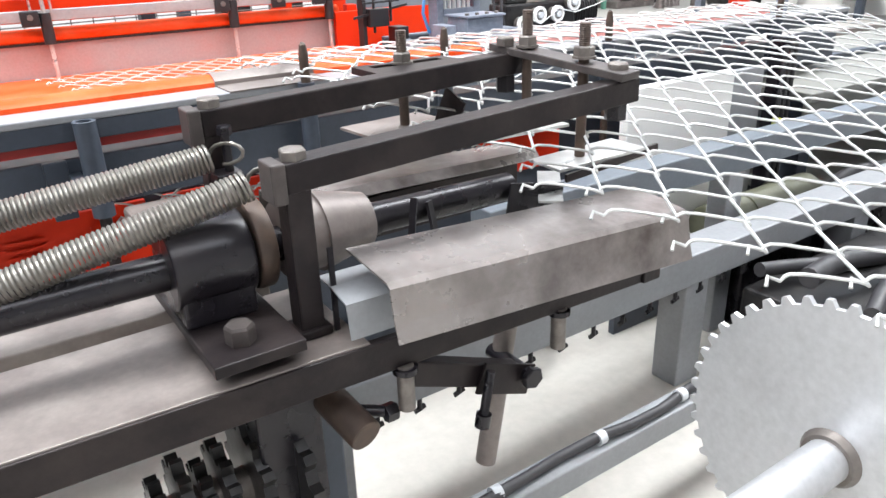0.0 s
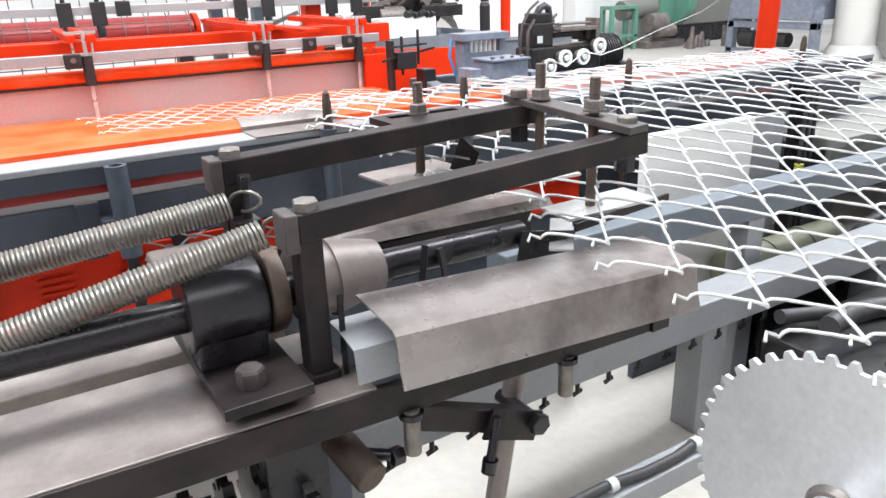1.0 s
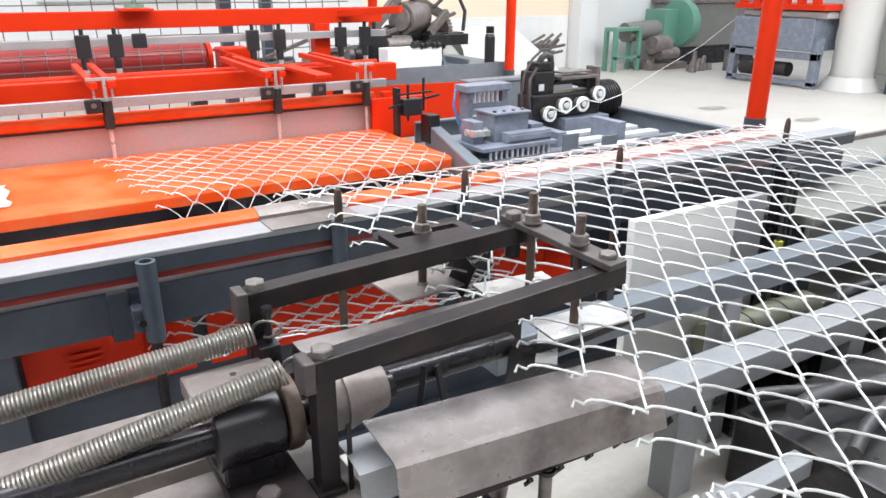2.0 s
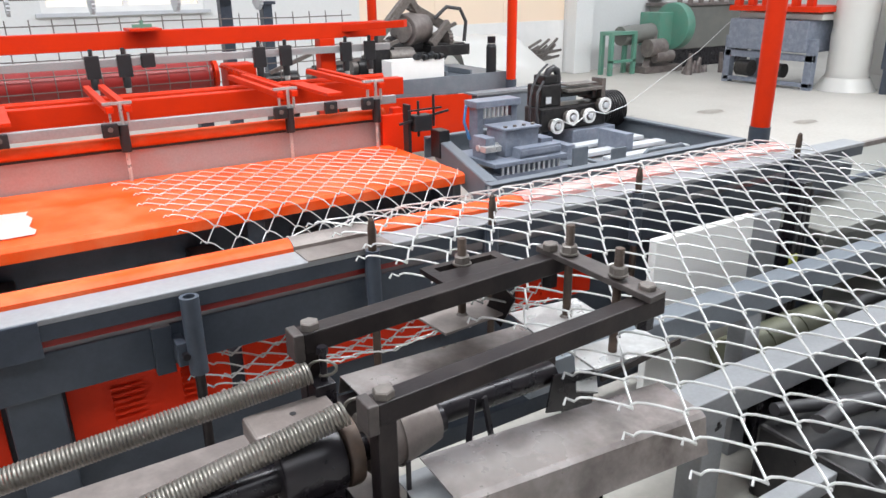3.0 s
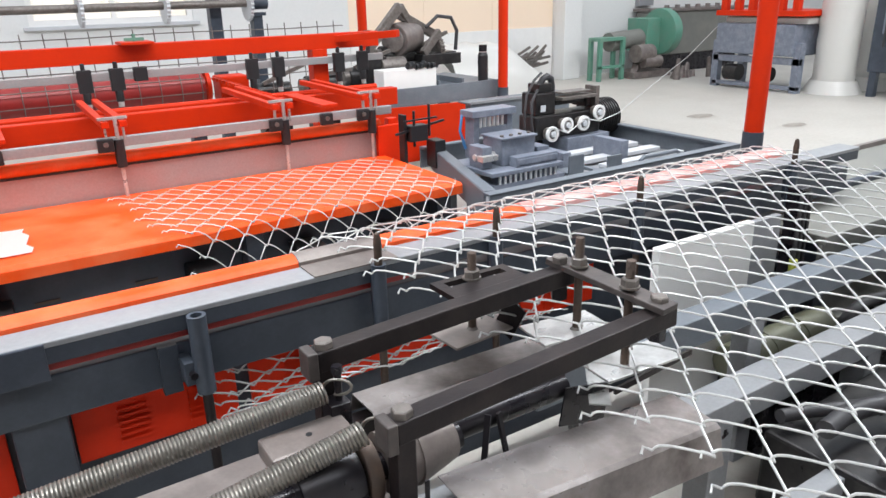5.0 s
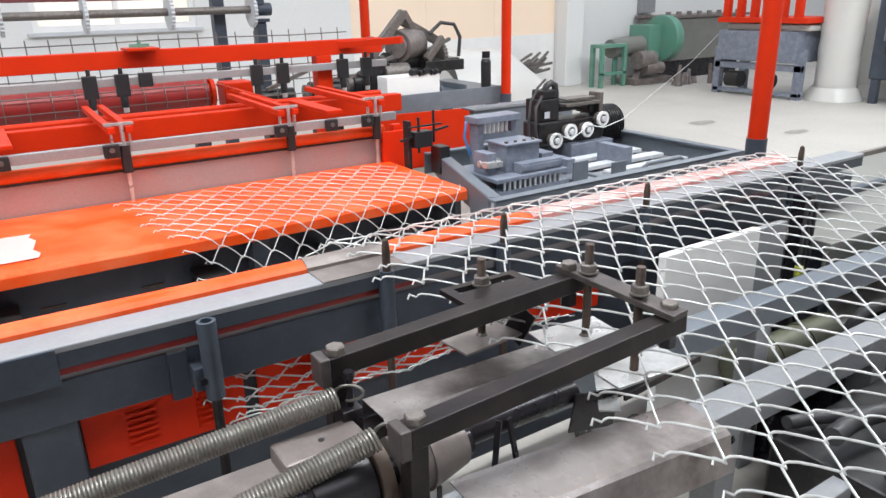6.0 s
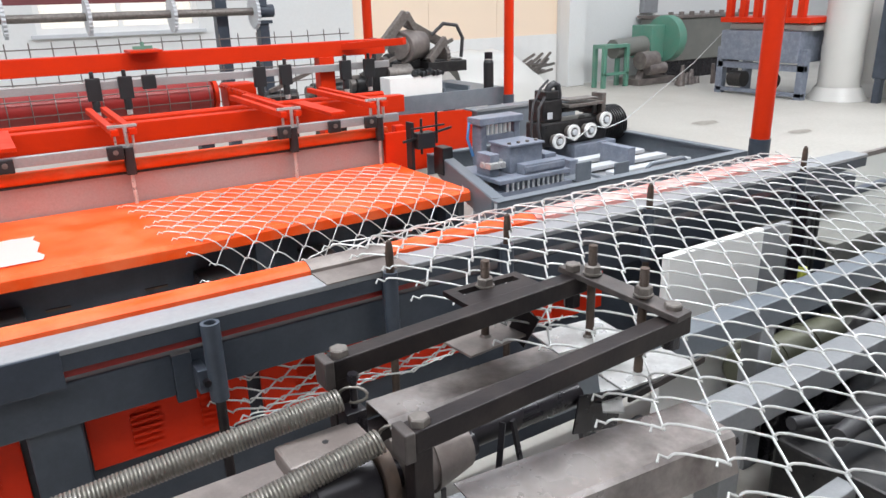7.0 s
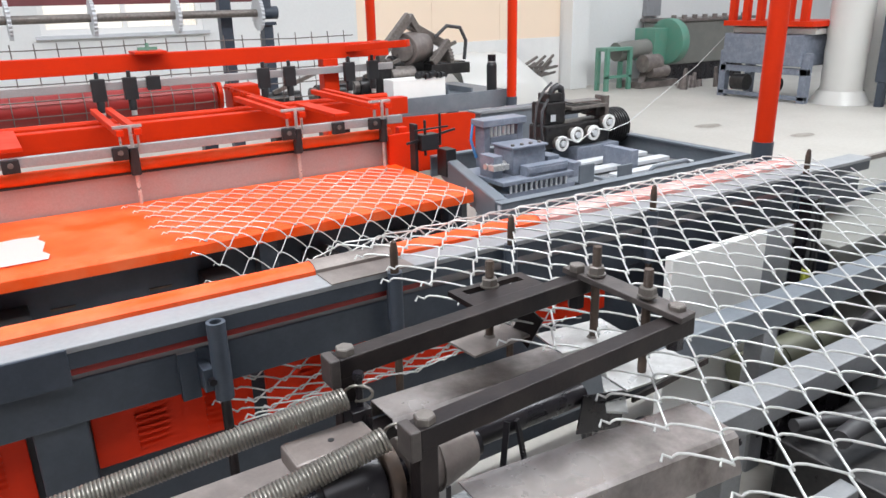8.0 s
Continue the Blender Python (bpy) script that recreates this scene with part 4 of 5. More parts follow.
for k in range(9):
    part("fin", Geo().pipe((2.965 + 0.021 * k, 2.66, 0.80), (2.972 + 0.021 * k, 2.66, 0.80), 0.124, 0.112, 26), MOTOR, drive)
for x, z in ((2.498, 0.775), (2.618, 0.818), (2.759, 0.815), (2.889, 0.870)):
    rl = part("roll", Geo().rod((x, 2.485, z), (x, 2.52, z), 0.038, 28).rod((x, 2.47, z), (x, 2.485, z), 0.030, 28), BOLT, drive, "grooved steel roll", 0.003)
    part("ring", Geo().pipe((x, 2.462, z), (x, 2.480, z), 0.047, 0.031, 28), WHITE, rl, "pale ring face")
    part("hub", Geo().hexagon((x, 2.468, z), 0.020, 0.016, 0.4, (0, -1, 0)), PALE, rl, "pale hub nut")
part("top_slab", Geo().box(2.60, 2.50, 0.965, 2.90, 2.60, 0.985).box(2.62, 2.52, 1.0, 2.86, 2.62, 1.012).box(2.90, 2.52, 0.89, 2.935, 2.62, 1.03), BOLT, drive, "worn grey slab", 0.003)
part("thick_hose", Geo().tube([(2.47, 2.58, 0.99), (2.475, 2.575, 1.06), (2.495, 2.57, 1.10), (2.53, 2.57, 1.115), (2.56, 2.57, 1.10), (2.575, 2.575, 1.05), (2.575, 2.58, 0.97)], 0.021, 12), RUBBER, drive, "thick ribbed black hose")
part("thin_hose", Geo().tube([(2.475, 2.56, 1.14), (2.40, 2.54, 1.10), (2.33, 2.52, 1.02), (2.30, 2.50, 0.93), (2.30, 2.50, 0.80)], 0.008, 8).tube([(2.45, 2.56, 1.04), (2.38, 2.53, 0.98), (2.36, 2.51, 0.86), (2.38, 2.50, 0.74)], 0.010, 8), RUBBER, drive, "thin black hoses")
part("foot", Geo().box(2.62, 2.46, TZ - 0.11, 2.98, 2.70, TZ - 0.02), BLUE_GREY, drive, "", 0.004)
part("label_plate", Geo().box(2.44, 2.516, 0.91, 2.48, 2.519, 0.95), PALE, drive, "small pale plate")
part("support", Geo().box(2.30, 2.15, TZ - 0.11, 2.36, 2.35, TZ - 0.02), BLUE_GREY, drive, "", 0.003)
part("support", Geo().box(2.66, 2.05, TZ - 0.11, 2.72, 2.28, TZ + 0.02), BLUE_GREY, drive, "", 0.003)
wire = thing("feed_wire", (6, 4.6, 0.9), "thin bright wire running to the rolls", "wire")
part("wire", Geo().tube([(2.45, 2.46, 0.815), (2.498, 2.46, 0.816), (2.618, 2.46, 0.768), (2.759, 2.46, 0.845), (2.889, 2.46, 0.815), (3.1, 2.50, 0.84), (4.2, 3.2, 0.86), (6.5, 4.7, 0.86), (9.9, 6.9, 0.98)], 0.0035, 6), WIRE, wire)
flap = thing("orange_guard", (2.5, 3.85, 0), "flat orange guard plate hung behind the tray", "guard")
part("plate", Geo().add([(x, y, z) for y in (3.85, 3.862) for x, z in ((2.05, 0.46), (2.955, 0.475), (2.915, 0.785), (2.86, 0.795), (2.05, 0.815))],
     [(0, 1, 2, 3, 4), (9, 8, 7, 6, 5)] + [(k, k + 5, (k + 1) % 5 + 5, (k + 1) % 5) for k in range(5)]), ORANGE, flap, "", 0.002)
for px in (2.12, 2.8):
    part("stand", Geo().box(px, 3.87, 0, px + 0.06, 3.92, 0.76), ORANGE, flap, "orange square leg", 0.003)
cheek = thing("end_cheek", (1.58, 2.82, 0), "red painted end cheek of the weaving bed", "cheek plate")
part("plate", Geo().box(1.46, 2.795, 0.66, 1.82, 2.827, 0.90), RED, cheek, "", 0.003)
part("stand", Geo().box(1.55, 2.832, 0, 1.61, 2.88, 0.93), RED, cheek, "", 0.003)
dev = thing("wire_cutter", (1.64, 2.6, 0.66), "small black cutter mechanism at the bed end", "cutter")
part("plate", Geo().box(1.52, 2.60, 0.70, 1.54, 2.66, 0.98), BLACK, dev, "", 0.002)
part("body", Geo().box(1.545, 2.57, 0.83, 1.66, 2.64, 0.92).box(1.70, 2.56, 0.66, 1.77, 2.66, 0.82), BLACK, dev, "", 0.004)
part("screw", Geo().rod((1.58, 2.59, 0.80), (1.58, 2.59, 1.0), 0.008, 8).rod((1.68, 2.59, 0.85), (1.68, 2.59, 1.03), 0.008, 8), BLACK, dev)
part("lever", Geo().bar((1.46, 2.59, 0.88), (1.78, 2.59, 0.93), 0.012, 0.012).bar((1.50, 2.57, 0.95), (1.72, 2.57, 0.955), 0.01, 0.01), BLACK, dev)

# ---- far drive bed ----
fb = thing("rear_drive_bed", (3.1, 4.9, 0), "grey drive bed with dark motors behind", "machine bed")
part("channel", Geo().box(2.35, 4.68, 0.665, 3.85, 4.70, 0.825).box(2.35, 4.70, 0.795, 3.85, 5.7, 0.807), SLATE, fb, "grey channel bed", 0.003)
part("red_skirt", Geo().box(2.5, 4.62, 0.57, 3.72, 4.64, 0.655), RED, fb, "red skirt plate")
for x in (2.4, 3.7):
    part("leg", Geo().box(x, 4.75, 0, x + 0.09, 4.85, 0.795), GREY, fb)
    part("leg", Geo().box(x, 5.55, 0, x + 0.09, 5.65, 0.795), GREY, fb)
for k, (x, y, z, r, l) in enumerate(((2.45, 5.2, 0.90, 0.09, 0.3), (2.85, 5.3, 1.05, 0.10, 0.32), (3.2, 5.35, 1.0, 0.11, 0.28), (2.0, 5.1, 0.88, 0.08, 0.3), (1.55, 5.1, 0.86, 0.07, 0.3))):
    mt = thing("drive_motor", (x, y, 0.807), "dark greasy motor on the rear drive bed", "motor", "rear motors")
    part("barrel", Geo().rod((x, y, z), (x + l, y, z), r, 22), MOTOR, mt, "", 0.006)
    part("pedestal", Geo().box(x + 0.03, y - 0.07, 0.807 if x > 2.3 else 0.0, x + l - 0.03, y + 0.07, z - r * 0.6), MOTOR, mt)
    part("pulley", Geo().rod((x - 0.05, y, z), (x, y, z), r * 0.75, 20), BOLT, mt)
    part("lever", Geo().bar((x + 0.05, y - 0.05, z + r), (x + l + 0.12, y - 0.05, z + r + 0.13 - 0.1 * (k % 2)), 0.035, 0.03), BOLT, mt, "grey lever")
part("divider", Geo().box(3.12, 4.72, 0.808, 3.14, 5.4, 0.86).box(3.38, 4.72, 0.808, 3.40, 5.4, 0.86).box(3.14, 5.1, 0.808, 3.38, 5.12, 0.86), SLATE, fb, "slate grey dividers", 0.002)
head = thing("wire_feeder", (3.1, 5.3, 0.807), "worn grey wire feeder of bent arms and round housings", "wire feeder")
part("pedestal", Geo().box(2.75, 5.15, 0.807, 3.35, 5.45, 1.0), MOTOR, head, "", 0.01)
part("drum_housing", Geo().rod((2.95, 5.20, 1.20), (3.22, 5.34, 1.22), 0.15, 28).rod((2.93, 5.19, 1.20), (2.95, 5.20, 1.20), 0.11, 24), DUSTY, head, "dusty round housing", 0.01)
part("bent_arm", Geo().bar((2.72, 5.15, 1.22), (3.02, 5.2, 1.50), 0.05, 0.09).bar((3.02, 5.2, 1.50), (3.14, 5.25, 1.36), 0.05, 0.07).bar((3.05, 5.25, 1.42), (3.50, 5.3, 1.20), 0.06, 0.08), BOLT, head, "worn bent arm", 0.006)
part("link", Geo().bar((2.60, 5.10, 1.10), (2.85, 5.15, 1.32), 0.04, 0.06), BOLT, head, "worn link", 0.005)
part("link", Geo().bar((3.20, 5.1, 1.07), (3.42, 5.15, 1.26), 0.05, 0.07), BOLT, head, "worn link", 0.005)
part("lower_case", Geo().box(3.18, 5.08, 0.96, 3.62, 5.30, 1.06).box(3.22, 5.10, 1.06, 3.58, 5.26, 1.075), MOTOR, head, "black lower case", 0.008)
part("gear", cog(Geo(), (0, 5.2, 1.10), 0.12, 0.014, 22, 3.40, 3.44), BOLT, head, "worn toothed wheel")
part("shaft", Geo().rod((2.70, 5.05, 0.98), (2.95, 5.05, 0.98), 0.09, 22), BOLT, head, "greasy shaft end", 0.006)
part("shaft_block", Geo().box(2.55, 5.0, 0.807, 2.75, 5.12, 1.08), MOTOR, head, "greasy block", 0.006)
part("handle", Geo().rod((2.60, 5.06, 1.08), (2.60, 5.06, 1.28), 0.02, 12).rod((2.60, 5.06, 1.28), (2.60, 5.06, 1.31), 0.032, 14), BLACK, head, "black handle")
part("hose", Geo().tube([(3.30, 5.2, 1.30), (3.42, 5.18, 1.40), (3.56, 5.16, 1.38), (3.62, 5.15, 1.26), (3.60, 5.15, 1.08)], 0.018, 10), RUBBER, head, "black hose")
solid("white_box", Geo().box(2.56, 4.72, 0.808, 3.10, 4.9, 0.985), WHITE, "plain white box on the rear bed", "box", bevel=0.006)
rag = Geo()
for k in range(7):
    rag.rod((2.80 + 0.04 * k, 4.72, 1.010 + 0.015 * math.sin(k * 2)), (2.85 + 0.04 * k, 4.73, 1.0), 0.03, 9, 0.02)
solid("rag", rag, BLACK, "crumpled dark rag on the white box", "rag")
bo = thing("thermos_flask", (3.66, 4.78, 0.807), "black steel thermos flask standing on the bed", "flask")
part("body", Geo().rod((3.66, 4.78, 0.807), (3.66, 4.78, 1.045), 0.048, 24).rod((3.66, 4.78, 1.045), (3.66, 4.78, 1.075), 0.048, 24, 0.036), BLACK, bo)
part("lid", Geo().rod((3.66, 4.78, 1.075), (3.66, 4.78, 1.14), 0.038, 24), BLACKENED, bo, "dark lid")
part("band", Geo().rod((3.66, 4.78, 1.073), (3.66, 4.78, 1.081), 0.041, 24), BRIGHT, bo, "steel band")

# ---- orange hall posts ----
for x, y, r in ((3.56, 1.81, 0.057), (3.76, 4.6, 0.045), (3.55, 7.0, 0.055)):
    ps = thing("orange_post", (x, y, 0), "glossy orange round steel post", "post", "orange posts")
    part("tube", Geo().rod((x, y, 0.012), (x, y, ROOF), r, 28), ORANGE, ps)
    part("base_ring", Geo().rod((x, y, 0.0), (x, y, 0.76), r + 0.006, 28), GREY, ps, "grey painted base")

# ---- side bench ----
bench = thing("side_bench", (3.6, 0.8, 0), "dull grey-green steel bench beside the mesh", "bench")
part("top", Geo().box(2.17, 0.52, 0.665, 5.2, 1.27, 0.70), GREY_GREEN, bench, "", 0.004)
part("front_apron", Geo().box(2.17, 0.53, 0.50, 5.2, 0.55, 0.664), GREY_GREEN, bench, "", 0.004)
part("lower_shelf", Geo().box(2.20, 0.50, 0.30, 5.15, 1.1, 0.33), GREY_GREEN, bench, "dusty lower shelf", 0.004)
for x in (2.22, 3.6, 5.0):
    for y in (0.56, 1.15):
        part("leg", Geo().box(x, y, 0, x + 0.07, y + 0.07, 0.664), GREY, bench)
part("edge_rail", Geo().box(2.17, 1.272, 0.66, 5.2, 1.30, 0.725), DUSTY, bench, "raised rail", 0.002)
part("step_rail", Geo().box(2.17, 0.86, 0.701, 5.2, 0.90, 0.725), GREY, bench, "dark rail along the top", 0.002)
pb = thing("paper_sheet", (2.8, 0.2, 0.7), "white board leaning by the bench", "board")
part("sheet", Geo().box(2.72, -0.30, 0.45, 2.74, 0.12, 0.80), WHITE, pb)
part("foot", Geo().box(2.68, -0.28, 0.0, 2.78, 0.10, 0.45), GREY, pb)

# ---- far side of the hall ----
win = thing("window_1", (1.35, WY, 1.32), "bright factory window with white frame", "window", kind="structure")
part("window_frame", Geo().box(0.35, WY + 0.02, 1.32, 0.42, WY + 0.1, 2.4).box(2.28, WY + 0.02, 1.32, 2.35, WY + 0.1, 2.4).box(0.42, WY + 0.02, 1.32, 2.28, WY + 0.1, 1.39).box(0.42, WY + 0.02, 2.33, 2.28, WY + 0.1, 2.4).box(1.32, WY + 0.03, 1.39, 1.38, WY + 0.09, 2.33), WHITE, win)
part("window_sill", Geo().box(0.28, WY - 0.07, 1.27, 2.42, WY, 1.315), PALE, win, "pale sill", 0.003)
part("pane", Geo().box(0.42, WY + 0.055, 1.39, 2.28, WY + 0.061, 2.33), GLASS, win)
for o in win.children:
    o.visible_shadow = o.name.split(".")[0] != "pane"
solid("backdrop", Geo().box(-1, WY + 0.6, 0.8, 4, WY + 0.62, 3.2), DAY, "bright warm daylight outside the window", "backdrop", "structure")
door = thing("door_1", (6.8, WY, 0), "closed peach painted sheet door with pale lower panel", "door", kind="structure")
for k in range(3):
    part("door_leaf", Geo().box(4.7 + 1.4 * k, WY + 0.05, 0.005, 4.7 + 1.4 * k + 1.396, WY + 0.09, 3.6), SHUTTER, door, "", 0.003)
part("kick_plate", Geo().box(4.72, WY + 0.03, 0.01, 8.88, WY + 0.048, 0.95), WHITE, door, "pale lower panel")
solid("pillar", Geo().box(8.9, WY - 0.28, 0, 9.32, WY - 0.002, ROOF), PLASTER, "white plastered wall pillar", "pillar", "structure", 0.01)

heap = thing("covered_roll", (5.1, 6.6, 0), "bulky roll under a translucent plastic sheet", "covered roll")
hg = Geo()
for i in range(15):
    for j in range(13):
        a = math.pi * j / 12
        r = 0.52 + 0.05 * noise.noise((i * 0.6, j * 0.8, 3))
        hg.v.append((4.3 + 0.11 * i + 0.05 * noise.noise((i, j, 1)), 6.6 - r * math.cos(a) * (1 + 0.15 * (j in (0, 12))), max(0.02, 1.02 * math.sin(a) ** 0.7 * (1 - 0.5 * max(0, (i - 7) / 7) ** 1.6) + 0.04 * noise.noise((i * 0.9, j * 0.7, 5)))))
hg.f = [(i * 13 + j, i * 13 + j + 1, i * 13 + j + 14, i * 13 + j + 13) for i in range(14) for j in range(12)]
hg.smooth = [True] * len(hg.f)
part("plastic_sheet", hg, FILM, heap, "creased translucent sheet")
part("roll", Geo().rod((4.45, 6.6, 0.46), (5.5, 6.6, 0.42), 0.38, 28), GREY_GREEN, heap)
part("end_fold", Geo().rod((4.30, 6.6, 0.44), (4.36, 6.6, 0.46), 0.36, 28, 0.46), FILM, heap, "folded sheet end")
junk = thing("rod_pile", (7.6, 8.9, 0.0), "pile of dark steel rods on the floor", "rod pile")
for k in range(14):
    x = 6.9 + 0.06 * k
    part("rod", Geo().rod((x, 8.9 + 0.02 * k, 0.05 + 0.12 * (k % 5)), (x + 0.9, 9.25 + 0.015 * k, 0.35 + 0.10 * (k % 4)), 0.025, 8), BOLT, junk)

gm = thing("green_machine", (10.2, 9.0, 0), "old dusty green machine on a frame", "machine")
for x in (9.15, 9.72):
    for y in (8.75, 8.98):
        part("leg", Geo().box(x, y, 0, x + 0.07, y + 0.07, 0.70), GREEN, gm)
part("frame", Geo().box(9.15, 8.75, 0.70, 9.79, 9.05, 0.76), GREEN, gm, "", 0.004)
part("brace", Geo().box(9.15, 8.75, 0.22, 9.79, 8.80, 0.27), GREEN, gm, "", 0.004)
part("guard", Geo().rod((10.75, 8.85, 0.80), (10.95, 8.85, 0.80), 0.42, 28).box(10.4, 8.8, 0.45, 10.9, 9.3, 1.05), GREEN, gm, "round green guard", 0.01)
part("barrel", Geo().rod((9.6, 9.0, 0.66), (10.5, 9.0, 0.70), 0.17, 22), GREY_GREEN, gm, "dusty barrel")
part("gear", Geo().rod((9.95, 8.65, 0.45), (10.35, 8.65, 0.45), 0.16, 20).rod((10.1, 8.6, 0.30), (10.5, 8.55, 0.30), 0.11, 16).bar((10.0, 8.7, 0.05), (10.4, 8.9, 0.6), 0.12, 0.12), DUSTY, gm, "dusty gear parts")
part("foot", Geo().box(9.9, 8.6, 0, 10.9, 9.2, 0.12), DUSTY, gm, "", 0.01)
tank = thing("steel_tank", (11.8, 8.8, 0), "dull brown-grey steel trough on the floor", "tank")
part("body", Geo().box(10.95, 8.9, 0.35, 13.4, 9.6, 1.15), GREY_GREEN, tank, "", 0.02)
part("top", Geo().box(10.9, 8.85, 1.15, 13.45, 9.65, 1.2), DUSTY, tank)
part("base", Geo().box(11.0, 8.95, 0, 13.3, 9.55, 0.35), BLACKENED, tank)
for k in range(8):
    part("valve", Geo().rod((11.0 + 0.3 * k, 8.9, 1.2), (11.0 + 0.3 * k, 8.9, 1.27), 0.05, 10), DUSTY, tank)
scrap = thing("scrap_pile", (10.6, 8.0, 0), "small pile of dusty scrap castings", "scrap")
for k in range(9):
    x, y = 10.45 + 0.10 * k + random.uniform(-0.05, 0.05), 8.1 + random.uniform(-0.25, 0.2)
    part("casting", Geo().rod((x, y, 0.0), (x + random.uniform(-0.1, 0.1), y, random.uniform(0.12, 0.4)), random.uniform(0.04, 0.1), 9, 0.03), DUSTY, scrap)
bm_ = thing("blue_machine", (10.4, 6.5, 0), "blue-grey machine with orange top frame", "machine")
for x in (10.2, 10.9):
    for y in (5.6, 7.05):
        part("leg", Geo().box(x, y, 0, x + 0.12, y + 0.12, 0.75), BLUE_GREY, bm_)
part("frame", Geo().box(10.2, 5.6, 0.42, 10.28, 7.15, 0.52).box(10.2, 5.6, 0.04, 10.28, 7.15, 0.10), BLUE_GREY, bm_, "", 0.004)
part("body", Geo().box(10.15, 5.7, 0.55, 11.1, 7.1, 1.02), BLUE_GREY, bm_, "", 0.02)
part("cover", Geo().box(10.3, 5.6, 1.02, 11.05, 7.05, 1.12), FILM, bm_, "clear plastic cover", 0.02)
part("orange_frame", Geo().box(10.1, 5.55, 1.14, 11.1, 7.1, 1.22), ORANGE, bm_, "", 0.004)
for k in range(6):
    part("orange_post", Geo().box(10.15, 5.7 + 0.25 * k, 1.22, 10.25, 5.80 + 0.25 * k, 1.7), ORANGE, bm_)
part("motor", Geo().rod((10.25, 6.65, 0.25), (10.25, 6.9, 0.25), 0.13, 20), MOTOR, bm_)
part("motor", Geo().rod((10.3, 6.1, 0.25), (10.3, 6.35, 0.25), 0.11, 20), MOTOR, bm_)
for cx, cy, h in ((10.75, 5.35, 1.55), (11.6, 5.2, 1.6)):
    wr = thing("wrapped_roll", (cx, cy, 0), "tall roll wrapped in white plastic film", "wrapped roll", "wrapped rolls")
    g = Geo()
    for i in range(17):
        for k in range(26):
            a = 6.28318 * k / 26
            rr = 0.30 + 0.02 * noise.noise((math.cos(a) * 3, math.sin(a) * 3, i * 0.8)) + (0.05 if i == 0 else 0)
            g.v.append((cx + rr * math.cos(a), cy + rr * math.sin(a), h * i / 16))
    g.f = [(i * 26 + k, i * 26 + (k + 1) % 26, i * 26 + 26 + (k + 1) % 26, i * 26 + 26 + k) for i in range(16) for k in range(26)] + [tuple(16 * 26 + k for k in range(26))]
    g.smooth = [True] * len(g.f)
    part("film", g, FILM, wr)
    part("film_skirt", Geo().rod((cx, cy, 0.004), (cx, cy, 0.20), 0.43, 28, 0.325, caps=False), FILM, wr, "loose film spread on the floor")
    part("core_tube", Geo().pipe((cx, cy, h - 0.2), (cx, cy, h + 0.05), 0.06, 0.05, 20), BOARD, wr, "tube end")
gm2 = thing("grey_machine", (11.2, 4.3, 0), "dark grey machine with dangling cables", "machine")
part("body", Geo().box(10.7, 3.6, 0.35, 11.6, 4.85, 1.7), GREY, gm2, "", 0.02)
for y in (3.7, 4.7):
    part("leg", Geo().box(10.7, y, 0, 10.8, y + 0.1, 0.35), GREY, gm2)
for k in range(6):
    part("cable", Geo().tube([(10.66, 4.0 + 0.13 * k, 1.5 - 0.1 * i + 0.04 * math.sin(i + k)) for i in range(9)], 0.018, 6), RUBBER, gm2)
part("panel", Geo().box(10.67, 4.1, 0.9, 10.70, 4.7, 1.4), BLUE_GREY, gm2)
stain = mat("oil_stain", (0.33, 0.30, 0.26), 0.5, scale=9, amount=0.6)
for x, y, sx, sy in ((7.5, 5.23, 0.22, 0.13), (6.3, 5.6, 0.2, 0.06), (5.6, 3.0, 0.16, 0.08), (6.9, 6.6, 0.12, 0.08), (7.8, 4.1, 0.2, 0.1)):
    g = Geo()
    g.v = [(x + sx * math.cos(a * 0.449) * (1 + 0.3 * noise.noise((a, x, 0))), y + sy * math.sin(a * 0.449) * (1 + 0.3 * noise.noise((a, y, 7))), 0.004) for a in range(14)]
    g.f, g.smooth = [tuple(range(14))], [False]
    solid("floor_stain", g, stain, "dark oil stain on the concrete floor", "stain", "structure")

# ---- chain-link fabric ----
AX_, BX_, WR = 0.0785, 0.0500, 0.0026


def run(points):
    """Even steps of length along a row of (y, z) points."""
    acc = [0.0]
    for (y0, z0), (y1, z1) in zip(points, points[1:]):
        acc.append(acc[-1] + math.hypot(y1 - y0, z1 - z0))

    def at(s):
        i = max(0, min(len(points) - 2, next((k for k in range(len(acc) - 1) if acc[k + 1] >= s), len(points) - 2)))
        f = (s - acc[i]) / (acc[i + 1] - acc[i])
        return tuple(p + (q - p) * f for p, q in zip(points[i], points[i + 1]))
    return at, acc[-1]


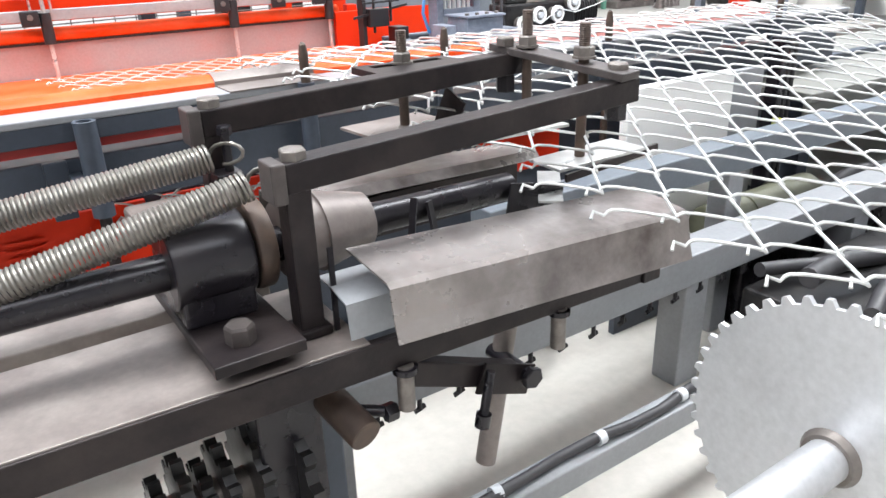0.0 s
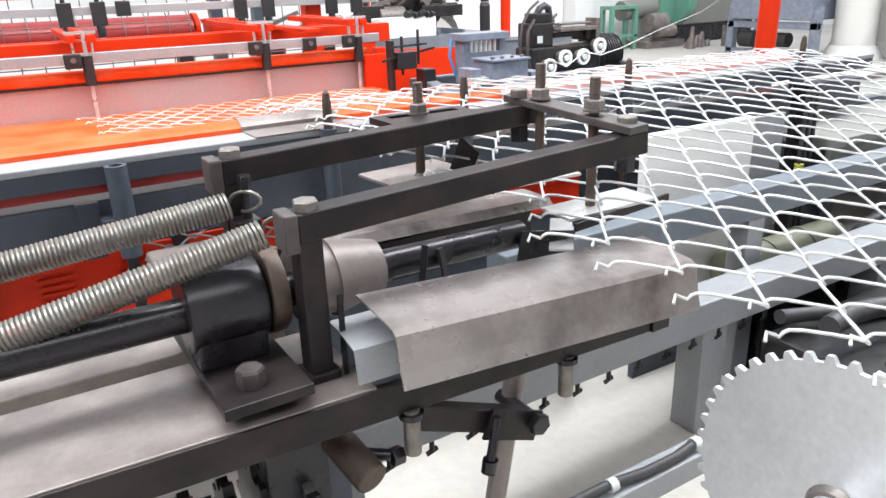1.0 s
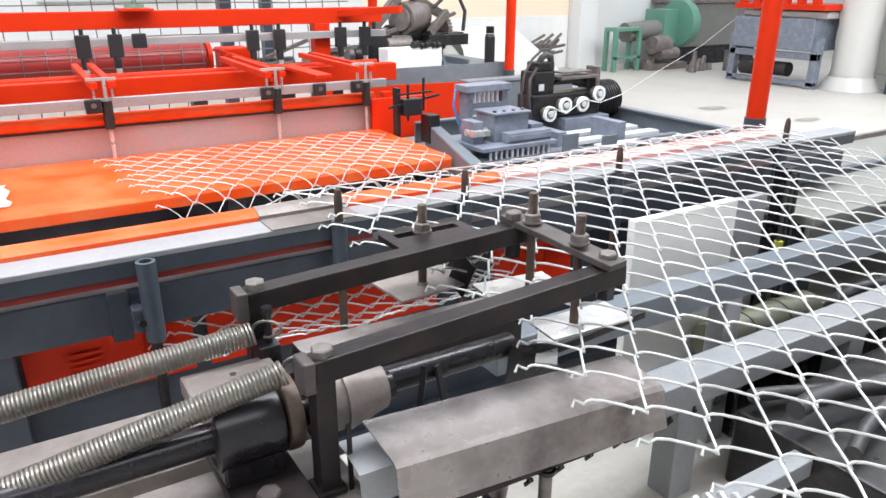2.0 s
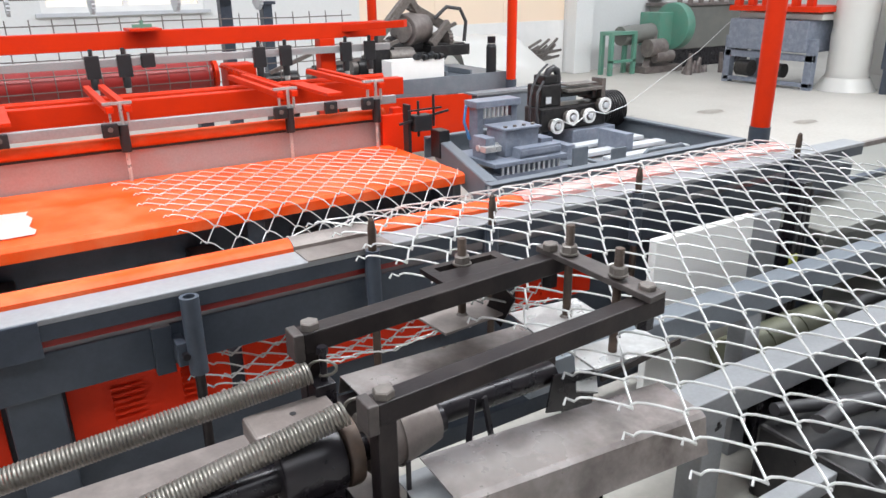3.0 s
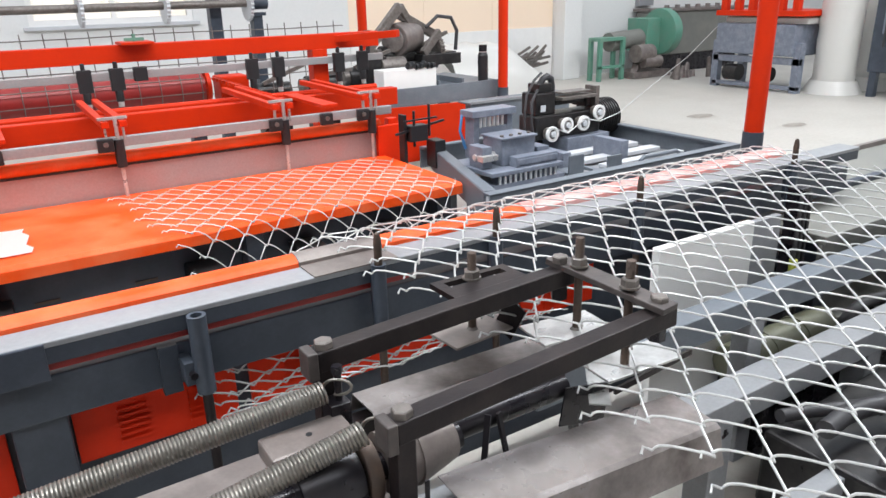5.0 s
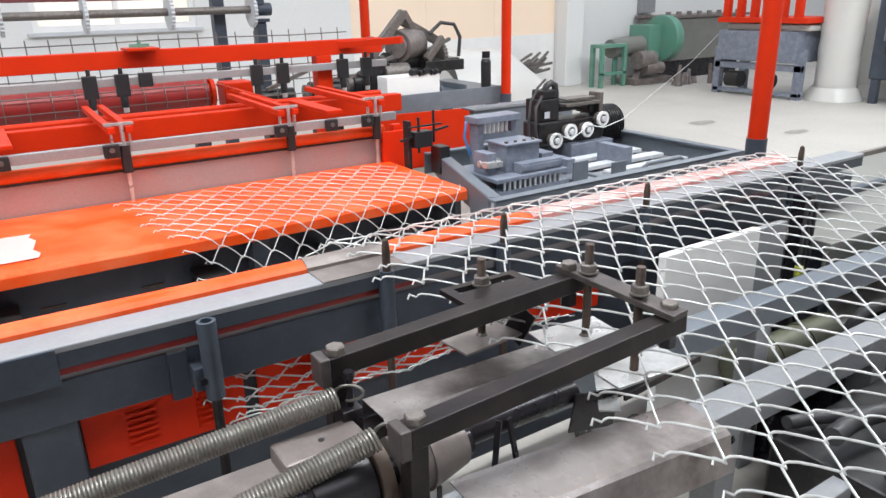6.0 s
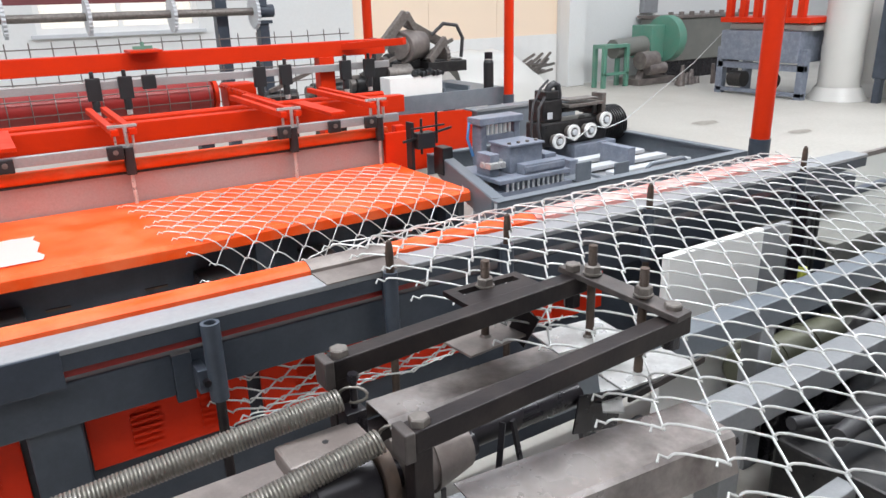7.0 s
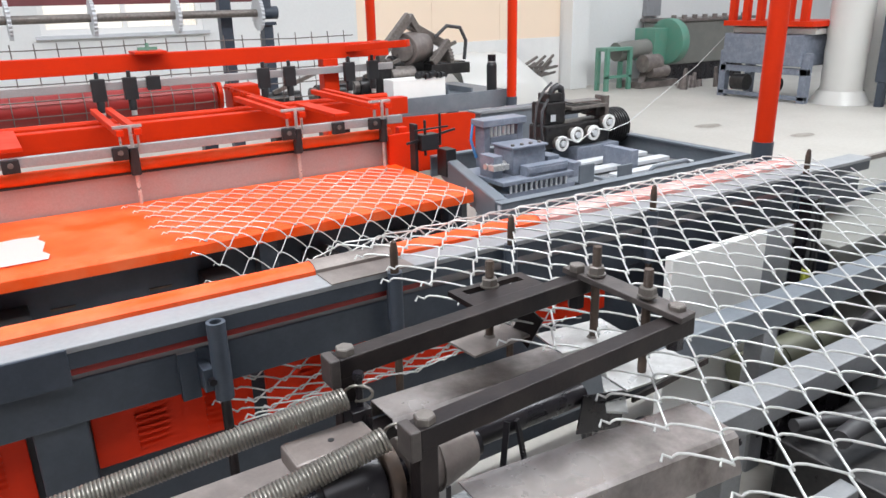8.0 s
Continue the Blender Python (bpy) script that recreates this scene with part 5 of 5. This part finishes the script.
def fabric(name, label, profile, left, right, ripple, pitch=0.061):
    """Spirals hooked into one another: each runs between two rows of knots."""
    at, total = run(profile)
    ob = thing(name, (1.2, profile[0][0], 0.9), label, "chain-link mesh")

    def place(x, s, lift):
        s = max(0.0, min(total - 0.001, s))
        y, z = at(s)
        y2, z2 = at(min(total - 0.001, s + 0.01))
        k = math.hypot(y2 - y, z2 - z) or 1
        return Vector((x, y + lift * (z2 - z) / k, z + lift * abs(y2 - y) / k + ripple(x, y)))
    step, e = AX_ + BX_, 0.0035
    for k in range(int(total / pitch)):
        y, _ = at(pitch * (k + 0.5))
        x0, x1 = left(y), right(y)
        first = x0 + ((k * AX_ - x0) % step)
        pts = []
        for j in range(int((x1 - first) / step)):
            x = first + j * step + 0.004 * noise.noise((j * 1.7, k * 2.3, 1))
            s0, s1 = pitch * k - e, pitch * (k + 1) + e
            for f, g, lift in ((0.0, 0.0, -0.003), (0.05, 0.03, 0.003), (0.14, 0.06, 0.005), (0.35, 0.20, 0.004), (0.65, 0.52, 0.002), (0.9, 0.86, 0.001), (0.98, 0.98, -0.001)):
                pts.append(place(x + AX_ * f, s0 + (s1 - s0) * g, lift))
            for f, g, lift in ((0.04, 0.0, -0.004), (0.10, 0.05, -0.004), (0.5, 0.52, -0.001), (0.92, 0.97, -0.001)):
                pts.append(place(x + AX_ + BX_ * f, s1 - (s1 - s0) * g, lift))
        if len(pts) > 3:
            end = pts[0]
            curl = [end + Vector((-0.022, 0.004, -0.002)), end + Vector((-0.012, 0.010, 0.006))]
            part("spiral_wire", Geo().tube(curl + pts, WR, 6), WIRE, ob)
    return ob


sheet_profile = [(2.74, 0.732), (2.4, 0.731), (2.03, 0.731), (1.985, 0.72), (1.965, 0.66), (1.92, 0.56), (1.82, 0.48), (1.68, 0.44), (1.5, 0.46), (1.32, 0.56), (1.16, 0.72), (1.04, 0.88), (0.97, 0.962),
                 (0.90, 0.985), (0.80, 0.985), (0.72, 0.986), (0.60, 0.978), (0.3, 0.942), (0.04, 0.905), (-0.2, 0.872), (-0.4, 0.848), (-0.52, 0.838), (-0.66, 0.80), (-0.74, 0.72), (-0.76, 0.60)]
fabric("chain_link_fabric", "woven galvanised chain-link mesh drawn across the machine", sheet_profile,
       lambda y: 0.33 - 0.13 * y, lambda y: 1.52 if y > 1.3 else 2.36, lambda x, y: 0.006 * noise.noise((x * 2.2, y * 2.5, 4)) * (1 if y < 0.6 else 0.3))
brackets = thing("wall_conduit", (11.2, WY, 1.3), "grey electrical box and conduit on the wall", "electrical box")
part("box", Geo().box(11.0, WY - 0.12, 1.25, 11.4, WY, 1.75), LIGHT_GREY, brackets, "", 0.006)
part("pipe", Geo().rod((11.2, WY - 0.05, 1.75), (11.2, WY - 0.05, ROOF), 0.03, 10), PALE, brackets)
hang_profile = [(0.885, 0.74), (0.882, 0.70), (0.868, 0.665), (0.83, 0.64), (0.78, 0.628), (0.73, 0.635), (0.70, 0.655)]
fabric("hanging_mesh", "loose loop of chain-link mesh sagging below the beam", hang_profile,
       lambda y: -0.13 - 0.1 * (0.8 - y), lambda y: 1.05, lambda x, y: 0.016 * noise.noise((x * 7, y * 6, 9)), 0.023)
